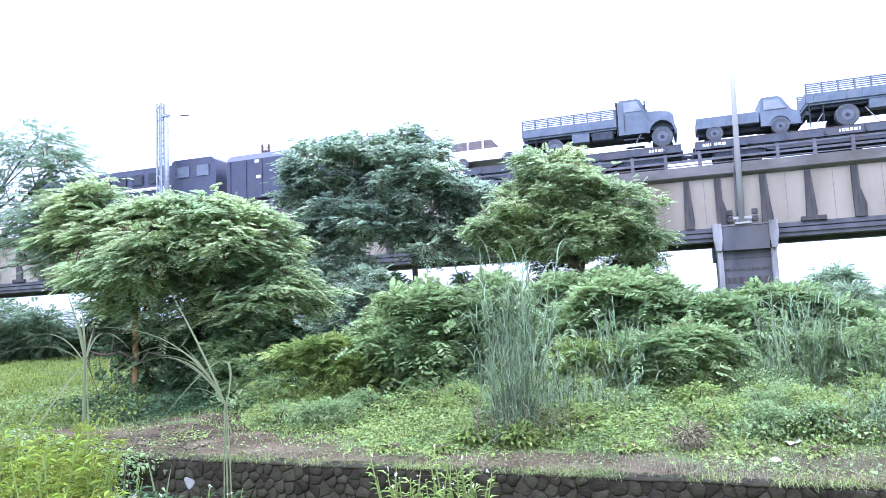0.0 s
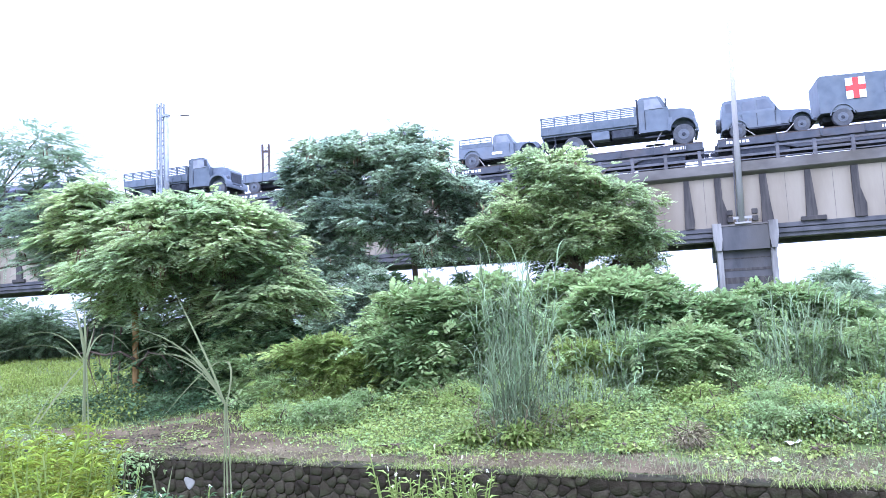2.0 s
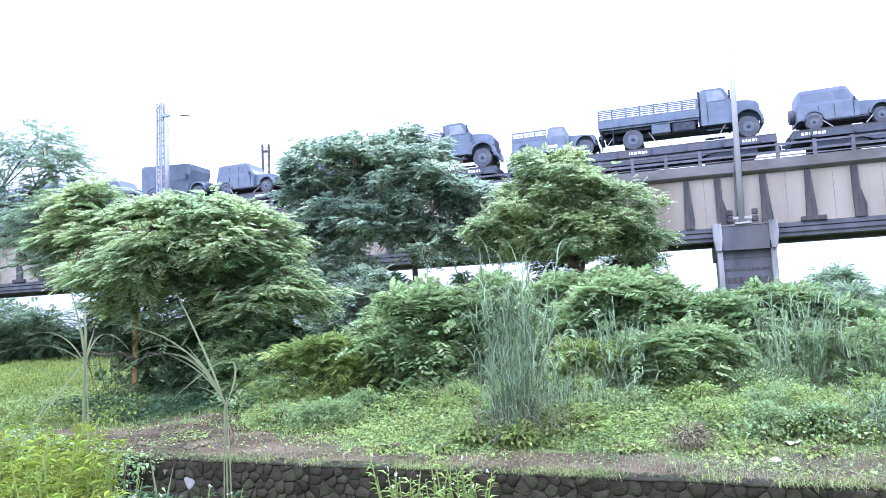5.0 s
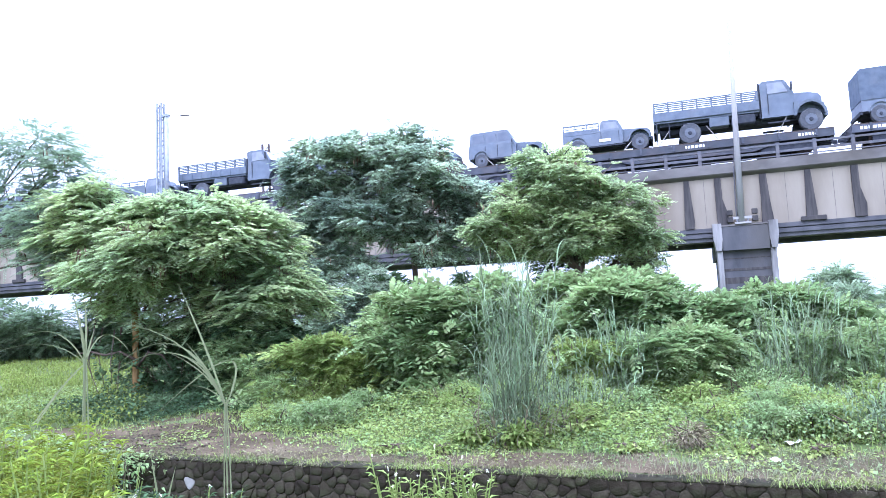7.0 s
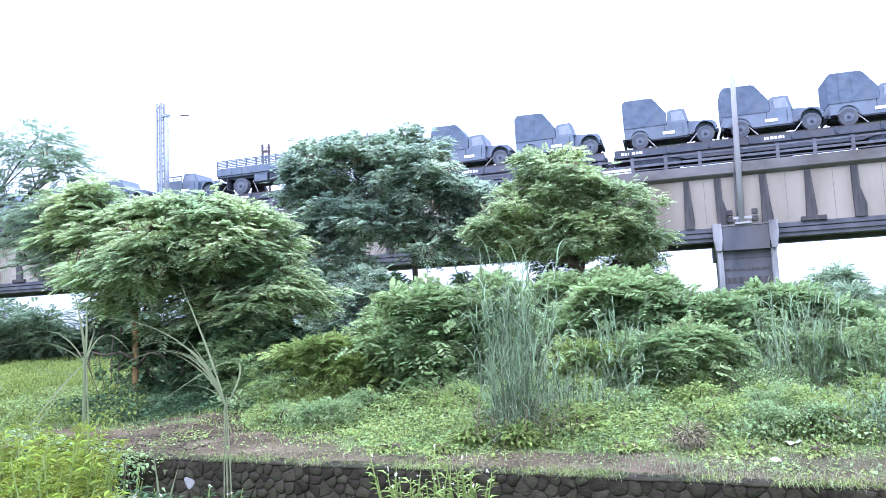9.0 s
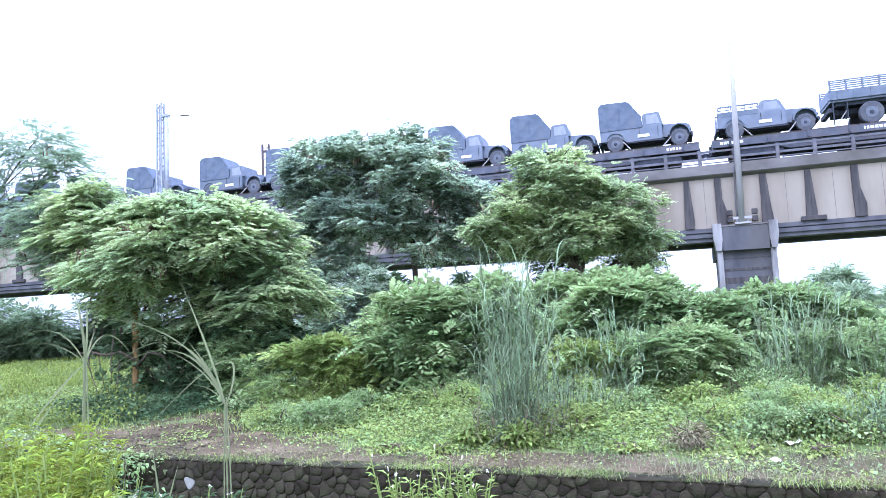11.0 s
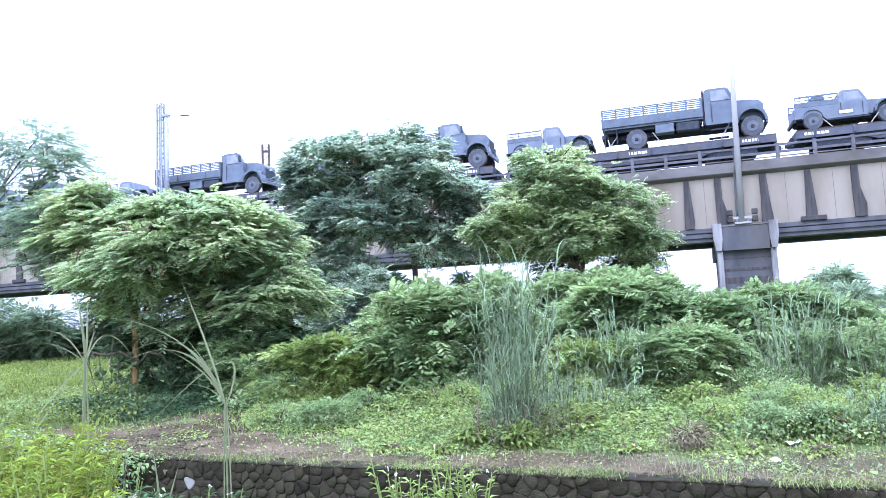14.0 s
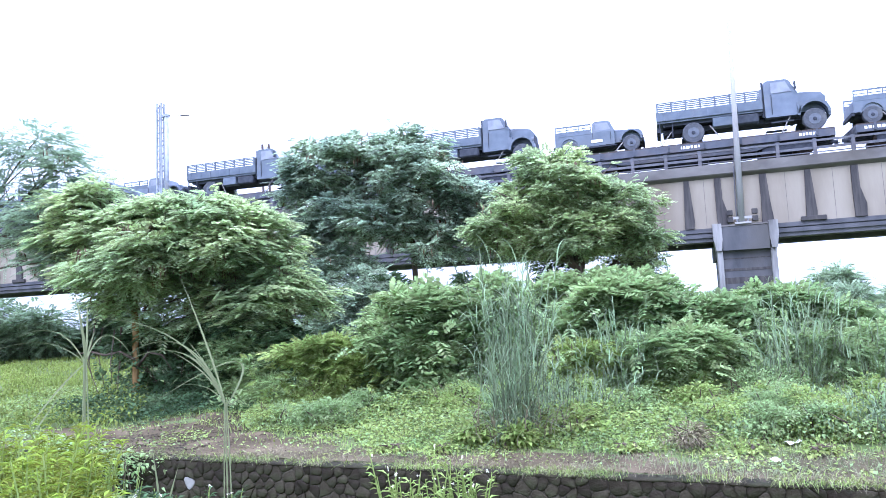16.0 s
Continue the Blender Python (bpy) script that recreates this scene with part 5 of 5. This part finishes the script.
    py = WALL_FOOT.y + WALL_DIR.y * x - WALL_OUT.y * d
    keep, hz = [], []
    for i in range(k):
        n1 = noise.noise((px[i] * 0.6, py[i] * 0.6, 2.0))
        edge = soil_edge(x[i]) + 0.3 + 0.5 * n1
        keep.append(d[i] > edge or R.uniform() < 0.05 + 0.5 * max(0.0, n1 - 0.05))
        mound = min(1.0, max(0.0, (d[i] - edge) / 1.5))
        hz.append(height(px[i], py[i]) + 0.03 + mound * R.uniform(0.0, 1.0) * (0.28 + 0.35 * max(0.0, n1)))
    keep = np.array(keep)
    p = np.stack([px, py, np.array(hz)], 1)[keep]
    h = R.normal(0, 1, (len(p), 3)) * np.array([1, 1, 0.3]) + np.array([0, -0.3, 0.35])
    # an ellipse under the tree gets darker leaves in place of its shade
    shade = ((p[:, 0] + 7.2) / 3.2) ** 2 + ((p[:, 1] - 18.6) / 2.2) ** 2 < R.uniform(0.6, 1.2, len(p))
    tagged(new("shade_plants", leaf_mesh("shade_plants", p[shade], h[shade], 0.10, R, SHADED_THICKET, 0.4)), "broad-leaved plants darkened in colour for shade under the feathery tree", "ground cover", kind="stuff")
    p, h = p[~shade], h[~shade]
    sel = R.uniform(0, 1, len(p)) < 0.7
    tagged(new("creeping_plants", leaf_mesh("creeping_plants", p[sel], h[sel], 0.070, R, CREEPER, 0.40)), "low bright green creeping plants over the bank", "ground cover", kind="stuff")
    tagged(new("trailing_plants", leaf_mesh("trailing_plants", p[~sel], h[~sel], 0.075, R, SHRUB, 0.36)), "darker green trailing plants over the bank", "ground cover", kind="stuff")
    k = 14000
    x, d = R.uniform(-14, 10, k), R.uniform(0.15, 7, k)
    ok = d > np.array([soil_edge(a) for a in x]) * R.uniform(0.55, 1.05, k)
    x, d = x[ok], d[ok]
    k = len(x)
    px = WALL_FOOT.x + WALL_DIR.x * x - WALL_OUT.x * d
    py = WALL_FOOT.y + WALL_DIR.y * x - WALL_OUT.y * d
    p = np.stack([px, py, [height(a, b) for a, b in zip(px, py)]], 1)
    tagged(new("bank_grass", grass_mesh("bank_grass", p, R.normal(0, 1, (k, 3)), 0.16, R, CREEPER, 0.005, 0.9, 3)), "short thin grass on the bank", "grass", kind="stuff")
    k = 7000
    x, d = R.uniform(-4, 10, k), R.uniform(0.12, 2.6, k)
    px = WALL_FOOT.x + WALL_DIR.x * x - WALL_OUT.x * d
    py = WALL_FOOT.y + WALL_DIR.y * x - WALL_OUT.y * d
    p = np.stack([px, py, [height(a, b) for a, b in zip(px, py)]], 1)
    tagged(new("dry_grass", grass_mesh("dry_grass", p, R.normal(0, 1, (k, 3)), 0.08, R, STRAW, 0.004, 2.0, 3)), "dry straw grass along the soil path", "grass", kind="stuff")
    k = 6500
    x, d = R.uniform(1.5, 10, k), R.uniform(0.25, 3.4, k)
    px = WALL_FOOT.x + WALL_DIR.x * x - WALL_OUT.x * d
    py = WALL_FOOT.y + WALL_DIR.y * x - WALL_OUT.y * d
    ok = np.array([noise.noise((a * 1.2, b * 1.2, 3.0)) > R.uniform(-0.45, 0.3) for a, b in zip(px, py)])
    p = np.stack([px, py, [height(a, b) for a, b in zip(px, py)]], 1)[ok]
    tagged(new("path_grass", grass_mesh("path_grass", p, R.normal(0, 1, p.shape), 0.14, R, REED_PALE, 0.004, 1.0, 3)), "sparse soft grass growing through the soil path", "grass", kind="stuff")
    k = 7500
    x, d = R.uniform(-7.5, 10, k), np.abs(R.normal(0, 0.3, k)) - 0.03
    px = WALL_FOOT.x + WALL_DIR.x * x - WALL_OUT.x * d
    py = WALL_FOOT.y + WALL_DIR.y * x - WALL_OUT.y * d
    ok = np.array([noise.noise((a * 0.9, 5.0, 1.0)) + 0.6 * noise.noise((a * 3.1, 2.0, 1.0)) > R.uniform(-0.3, 0.25) for a in x])
    p = np.stack([px, py, np.full(k, -0.03)], 1)[ok]
    h = np.array([WALL_OUT.x, WALL_OUT.y, 0]) + R.normal(0, 0.9, p.shape)
    sel = R.uniform(0, 1, len(p)) < 0.6
    tagged(new("verge_grass", grass_mesh("verge_grass", p[sel], h[sel], 0.13, R, CREEPER, 0.0035, 1.9, 4)), "thin green grass hanging over the wall top", "grass", kind="stuff")
    tagged(new("verge_straw", grass_mesh("verge_straw", p[~sel], h[~sel], 0.11, R, STRAW, 0.0035, 1.9, 4)), "dry grass hanging over the wall top", "grass", kind="stuff")
    # two thirds gather near the tree, also darkening soil in its shade
    k = 17000
    x, d = np.concatenate([R.uniform(-9, 10, k // 3), R.normal(-6.6, 1.2, k - k // 3)]), R.uniform(0.05, 4.4, k)
    px = WALL_FOOT.x + WALL_DIR.x * x - WALL_OUT.x * d
    py = WALL_FOOT.y + WALL_DIR.y * x - WALL_OUT.y * d
    p = np.stack([px, py, [height(a, b) + 0.012 for a, b in zip(px, py)]], 1)
    h = R.normal(0, 1, p.shape) * np.array([1, 1, 0.15])
    tagged(new("leaf_litter", leaf_mesh("leaf_litter", p, h, 0.055, R, LITTER, 0.3)), "brown fallen leaves, clustered dark for tree shade on the soil", "leaf litter", kind="stuff")
    # meadow beyond
    def tufted(a, b, keen=0.55):
        n = np.array([noise.noise((u * 0.8, v * 0.5, 6.0)) + 0.6 * noise.noise((u * 2.3, v * 1.6, 1.0)) for u, v in zip(a, b)])
        return R.uniform(0, 1, len(a)) < 0.35 + keen * (n + 0.25)
    k = 42000
    px, py = R.uniform(-42, -8, k), 19 + 40 * R.uniform(0, 1, k) ** 1.5
    ok = (px < -0.42 * py - 0.5) & tufted(px, py)
    px, py = px[ok], py[ok]
    p = np.stack([px, py, [height(a, b) for a, b in zip(px, py)]], 1)
    tagged(new("meadow", grass_mesh("meadow", p, R.normal(0, 1, p.shape), 0.42, R, FIELD, 0.02, 0.7, 3)), "yellow-green meadow grass", "grass", kind="stuff")
    k = 78000
    px, py = R.uniform(-36, -7, k), 16.5 + 30 * R.uniform(0, 1, k) ** 1.6
    ok = (px < -0.41 * py - 0.4) & (px > -0.75 * py) & tufted(px, py, 0.9)
    p = np.stack([px[ok], py[ok], [height(a, b) + R.uniform(0.03, 0.3) + 0.5 * max(0.0, noise.noise((a * 0.7, b * 0.5, 6.0))) for a, b in zip(px[ok], py[ok])]], 1)
    tagged(new("meadow_herbs", leaf_mesh("meadow_herbs", p, R.normal(0, 1, p.shape) + np.array([0, -0.2, 0.5]), 0.115, R, FIELD, 0.28)), "yellow-green leafy herbs in the meadow", "meadow", kind="stuff")
    # distant trees
    def far_tree(x, y, tall, wide, count, mat, label, low=0.25, lobes=6):
        lumps = []
        pr = random.Random(int(x * 10 + y))
        for i in range(lobes):
            lumps.append((x + pr.uniform(-0.55, 0.55) * wide, y + pr.uniform(-0.4, 0.4) * wide, tall * pr.uniform(low + 0.15, 0.88), wide * pr.uniform(0.3, 0.5), tall * pr.uniform(0.14, 0.22)))
        grow("distant_tree", label, (x, y, height(x, y)), lumps, count, mat, BARK, R, 0.75, 0, 0.2, 0.4, 0.8, 0.5, 0.3)
    for i, (x, y, t, w) in enumerate([(-46, 62, 5.6, 4), (-41, 60, 5.2, 4), (-37, 61, 5.4, 3.6), (-33.5, 58, 5.0, 3.6), (-30, 60, 5.0, 3.4), (-26.5, 60, 4.6, 3.2), (-22, 62, 4.6, 3.2), (-51, 60, 6, 4), (-17, 64, 4.4, 3.4), (-12, 66, 4.4, 3.4), (-7, 64, 4.2, 3.4), (-2, 66, 4.2, 3.4), (3, 64, 4.0, 3.4), (8, 66, 3.8, 3.2), (13, 66, 3.6, 3.2), (18, 66, 3.4, 3.2), (24, 66, 3.2, 3.2)]):
        far_tree(x, y, t + (0.15 if i < 8 else 0.0), w, 1500 if i < 8 else 1000, FAR_GREEN if i < 8 else FAR_LEAF, "dark green tree at the far edge of the meadow" if i < 8 else "distant tree beyond the viaduct, leaf green paled for haze", -0.1 if i < 8 else 0.1, 10 if i < 8 else 6)
    for x, y, t, w in ((34, 60, 4.6, 2.6), (37.5, 58, 2.8, 2.4), (31, 60, 3.0, 2.2), (41, 60, 2.6, 2.4)):
        far_tree(x, y, t, w, 1100, FAR_LEAF, "tree beyond the viaduct, haze put into its grey-green leaves")


make_vegetation()


# ---- near bank: weeds and leaning reeds ----
SWAY = []


def weed(x, y, tall, rng, label, mat, leaves=34, size=0.2, flowers=0):
    z = height(x, y)
    ob = thing("weed", Matrix.Translation((x, y, z - 0.03)), label, "weed", "weeds on the near bank")
    pr = random.Random(int(x * 1000 + y * 77))
    pts, heads = [], []
    for s in range(4):
        lean = Vector((pr.uniform(-0.25, 0.25), pr.uniform(-0.25, 0.25), 1)) * tall * pr.uniform(0.7, 1.05)
        part("stem", limb([(0, 0, 0), tuple(lean * 0.5), tuple(lean)], [0.009, 0.007, 0.003], 5), CREEPER, ob)
        for i in range(leaves // 4):
            u = pr.uniform(0.3, 1.0)
            a = pr.uniform(0, 6.28)
            pts.append(tuple(lean * u))
            heads.append((math.cos(a), math.sin(a), pr.uniform(0.1, 0.8)))
    part("foliage", leaf_mesh("foliage", np.array(pts), np.array(heads), size, rng, mat, 0.12), None, ob)
    if flowers:
        p = np.array([pts[i] for i in range(0, len(pts), 14)]) + np.array([0, 0, tall * 0.12])
        p = np.repeat(p, 5, 0)
        tagged(part("blossom", leaf_mesh("blossom", p, rng.normal(0, 1, p.shape), 0.017, rng, PETAL, 0.4), None, ob, "pale small flowers"), kind="stuff")
    return ob


def make_near_bank():
    R = np.random.default_rng(23)
    pr = random.Random(4)
    for i in range(96):
        y = pr.uniform(2.8, 4.6)
        x = pr.uniform(-0.70, -0.525) * y
        weed(x, y, pr.uniform(0.80, 1.02) + min(0.0, (-0.52 - x / y) * 4.0) + 0.02, R, "lush lime-green lance-leaved weed on the near bank", LIME, 320, 0.064)
    for x, y, t in ((-0.40, 4.5, 1.22), (-0.34, 4.6, 1.12), (-0.30, 4.4, 1.14), (-0.13, 4.5, 1.16), (-0.05, 4.6, 1.22), (0.04, 4.55, 1.22), (0.12, 4.5, 1.2), (-0.2, 4.4, 1.12), (0.16, 4.6, 1.1)):
        weed(x, y, t - 0.62, R, "slender flowering weed in front of the wall", CREEPER, 52, 0.075, 1)
    for x, y, t in ((-1.75, 5.0, 0.4), (-2.0, 4.9, 0.5), (-1.6, 5.1, 0.35), (-2.2, 4.8, 0.6), (-2.1, 4.6, 0.55), (-1.85, 4.7, 0.42), (-2.3, 4.9, 0.6)):
        weed(x, y, t, R, "small dark weed with pale flowers on the near bank", SHADED_THICKET, 60, 0.09, 1)

    # arching reed with single blades
    def reed(x, y, tips, label, base_z, stem=0.7):
        ob = thing("arching_reed", Matrix.Translation((x, y, base_z)), label, "reed", "reeds on the near bank")
        part("stalk", limb([(0.01, 0, -stem), (0.0, 0, -stem * 0.5), (0.0, 0, 0.03)], [0.0065, 0.006, 0.005], 6), REED_PALE, ob)
        for dx in (-0.022, 0.02):
            part("stalk", limb([(dx * 1.6, 0.02, -stem), (dx, 0.01, -stem * 0.4), (dx * 0.3, 0, 0.05)], [0.005, 0.005, 0.004], 5), REED_PALE, ob)
        for tip, via, w in tips:
            a, b, c = Vector((0, 0, 0.0)), Vector(via), Vector(tip)
            bm = bmesh.new()
            prev = None
            n = 16
            for i in range(n + 1):
                u = i / n
                p = a * (1 - u) ** 2 + b * (2 * u * (1 - u)) + c * u * u
                q = w * (0.45 + 2.2 * u * (1 - u)) * (1 - u ** 4) + 0.0006
                cur = [bm.verts.new(p + Vector((-q, 0, 0.35 * q))), bm.verts.new(p + Vector((0, 0.3 * q, -0.2 * q))), bm.verts.new(p + Vector((q, 0, 0.35 * q)))]
                if prev:
                    bm.faces.new((prev[0], prev[1], cur[1], cur[0]))
                    bm.faces.new((prev[1], prev[2], cur[2], cur[1]))
                prev = cur
            SWAY.append(part("blade", bm, REED_PALE, ob, smooth=True))
        return ob
    reed(-1.63, 5.13, [((-0.36, 0.0, 0.92), (-0.10, 0.0, 0.35), 0.0085), ((-0.90, 0.1, 0.28), (-0.30, 0.0, 0.78), 0.008), ((-1.48, -0.1, 0.60), (-0.34, 0.0, 0.86), 0.0075),
                       ((-0.55, 0.0, -0.12), (0.24, 0.0, 0.72), 0.0085), ((-0.95, 0.05, 0.20), (-0.30, 0, 0.70), 0.0075), ((-0.42, 0.0, 0.14), (-0.12, 0, 0.22), 0.0055), ((0.10, 0, 0.06), (0.05, 0, 0.02), 0.007), ((-0.52, 0.05, 0.44), (-0.12, 0, 0.30), 0.0065), ((-0.33, 0.05, 0.50), (-0.08, 0, 0.25), 0.0062), ((-0.66, 0.05, 0.40), (-0.16, 0, 0.50), 0.0055)],
         "pale arching reed with long drooping blades", 1.62, 1.07)
    reed(-2.38, 4.6, [((-0.05, 0, 0.32), (0.0, 0, 0.15), 0.008), ((-0.58, 0.1, 0.14), (-0.18, 0, 0.36), 0.006), ((0.30, 0, 0.06), (0.10, 0, 0.34), 0.006), ((-0.46, 0, -0.55), (-0.12, 0, -0.08), 0.007), ((-0.75, 0.05, 0.05), (-0.25, 0, 0.26), 0.005), ((0.06, 0, 0.22), (0.02, 0, 0.1), 0.006), ((-0.09, 0, 0.48), (-0.02, 0, 0.24), 0.008), ((-0.02, 0.03, 0.42), (0.01, 0, 0.2), 0.007)],
         "slim upright reed with blades arching from its top", 2.0, 1.2)
    reed(-2.95, 4.4, [((0.45, 0.1, 0.75), (0.25, 0.0, 0.4), 0.0095), ((-0.3, 0.1, 0.6), (-0.1, 0, 0.4), 0.0082)], "leaning reed stem among lime-green weeds", 1.1)
    reed(-2.05, 5.0, [((0.1, 0, 0.5), (0.02, 0, 0.2), 0.0082), ((-0.08, 0, 0.6), (-0.02, 0, 0.3), 0.0082)], "short pale reed stems before the wall", 0.75)


make_near_bank()


# ---- channel wall of river stones ----
def clip(poly, px, py, nx, ny):
    out = []
    for i in range(len(poly)):
        a, b = poly[i], poly[(i + 1) % len(poly)]
        da, db = (a[0] - px) * nx + (a[1] - py) * ny, (b[0] - px) * nx + (b[1] - py) * ny
        if da <= 0:
            out.append(a)
        if (da < 0) != (db < 0):
            t = da / (da - db)
            out.append((a[0] + (b[0] - a[0]) * t, a[1] + (b[1] - a[1]) * t))
    return out


def make_wall():
    m = Matrix.Translation(WALL_FOOT) @ Matrix(((WALL_DIR.x, -WALL_OUT.x, 0, 0), (WALL_DIR.y, -WALL_OUT.y, 0, 0), (0, 0, 1, 0), (0, 0, 0, 1)))
    wall = thing("channel_wall", m, "mossy dark river-stone retaining wall with recessed mortar", "wall", kind="structure")
    part("core", box(-60, 60, 0.0, 0.3, -1.6, -0.035), MORTAR, wall, "dark recessed mortar")
    pr = random.Random(9)
    bm = bmesh.new()
    rows = []
    for i in range(321):
        u = -12 + i * 0.075
        worn = 0.025 * noise.noise((u * 1.1, 0.0, 3.0)) + 0.012 * noise.noise((u * 6.0, 0.0, 8.0))
        chip = 0.05 * max(0.0, noise.noise((u * 0.8, 6.0, 1.0)) - 0.15)
        rows.append([bm.verts.new(c) for c in ((u, 0.0 + worn * 0.4, -0.06 + worn), (u, -0.028 + worn, -0.045 + worn * 0.7), (u, -0.012 + worn + chip, -0.022 - chip + worn * 0.4), (u, 0.12, -0.018 + worn * 0.5), (u, 0.34, -0.03))])
    for a, c in zip(rows, rows[1:]):
        for k in range(4):
            bm.faces.new((a[k], c[k], c[k + 1], a[k + 1]))
    part("coping", bm, COPING, wall, "worn mossy concrete coping", smooth=True)
    seeds = []
    rows, w = 6, 0.18
    for r in range(rows):
        for c in range(66):
            seeds.append((-5.9 + (c + (r % 2) * 0.5) * w + pr.uniform(-0.08, 0.08), -0.105 - r * 0.14 + pr.uniform(-0.05, 0.05)))
    # the bank hides the lower courses towards the far end of the channel
    seeds = [p for p in seeds if pr.random() > 0.1 and p[1] > -0.86 + (p[0] + 5.9) * 0.05]
    for i, (x, z) in enumerate(seeds):
        poly = [(x - 0.3, z - 0.3), (x + 0.3, z - 0.3), (x + 0.3, min(z + 0.3, -0.04)), (x - 0.3, min(z + 0.3, -0.04))]
        for j, (a, b) in enumerate(seeds):
            if j != i and abs(a - x) < 0.6 and abs(b - z) < 0.6:
                poly = clip(poly, (x + a) / 2, (z + b) / 2, a - x, b - z)
        if len(poly) < 3:
            continue
        cx, cz = sum(p[0] for p in poly) / len(poly), sum(p[1] for p in poly) / len(poly)
        # soften corners by cutting each one
        soft = []
        for k in range(len(poly)):
            a, b = poly[k], poly[(k + 1) % len(poly)]
            soft += [(a[0] * 0.74 + b[0] * 0.26, a[1] * 0.74 + b[1] * 0.26), (a[0] * 0.26 + b[0] * 0.74, a[1] * 0.26 + b[1] * 0.74)]
        bm = bmesh.new()
        out = pr.uniform(0.012, 0.042)
        rings = []
        for f, y in ((0.985, 0.02), (0.955, -out * 0.6), (0.8, -out)):
            rings.append([bm.verts.new(((p[0] - cx) * f, y + pr.uniform(-0.004, 0.004), (p[1] - cz) * f)) for p in soft])
        for a, b in zip(rings, rings[1:]):
            for k in range(len(soft)):
                bm.faces.new((a[k], a[(k + 1) % len(soft)], b[(k + 1) % len(soft)], b[k]))
        bm.faces.new(rings[-1])
        pale = abs(cx + 4.77) < 0.11 and abs(cz + 0.36) < 0.09
        part("stone", bm, PALE_STONE if pale else STONE, wall, "pale whitish stone" if pale else "", smooth=True, at=Matrix.Translation((cx, 0, cz)))


make_wall()


def make_litter():
    R = random.Random(3)
    for x, y, w, label in ((5.21, 10.86, 0.15, "white scrap of paper on the soil"), (4.47, 9.91, 0.10, "white crumpled plastic scrap on the soil")):
        bm = bmesh.new()
        bmesh.ops.create_grid(bm, x_segments=5, y_segments=3, size=1, matrix=Matrix.Diagonal((w, w * 0.5, 1, 1)))
        for v in bm.verts:
            v.co.z = R.uniform(0.0, 0.05)
        tagged(part("litter", bm, WHITE, at=pose(x, y, height(x, y) + 0.03, 0, 0, R.uniform(0, 90))), label, "litter")


make_litter()


# ---- what moves ----
def travelled(t):
    return 13.72 * t - 0.013 * t * t


def motions():
    for ob, s, z in TRAIN:
        walk(ob, [(t, on_track(s - travelled(t), 0, z)) for t in range(0, 17)])
    for i, ob in enumerate(SWAY):
        if i == 3:
            walk(ob, [(t, pose(0, 0, 0, 0, a, 0)) for t, a in ((0, -4), (1, -3), (3, -3), (4, 2), (6.5, 5), (7.5, 6), (9, 12), (11.5, 0), (12.5, -1), (13.5, -3), (14.5, 9), (15.2, 1), (16, 16))])
            continue
        k = 1.0 - 0.12 * (i % 4)
        walk(ob, [(t, pose(0, 0, 0, 0, (a + 0.5 * math.sin(t * 2.1 + i)) * k, 0)) for t, a in ((0, -3.5), (1, -2.5), (2, -1.5), (3.5, -2.5), (5, -1.0), (7, 0.5), (8, 1.5), (9, 2.0), (10.5, 2.5), (12, 1.5), (13.5, 2.5), (15, 3.0), (16, 2.5))])


motions()
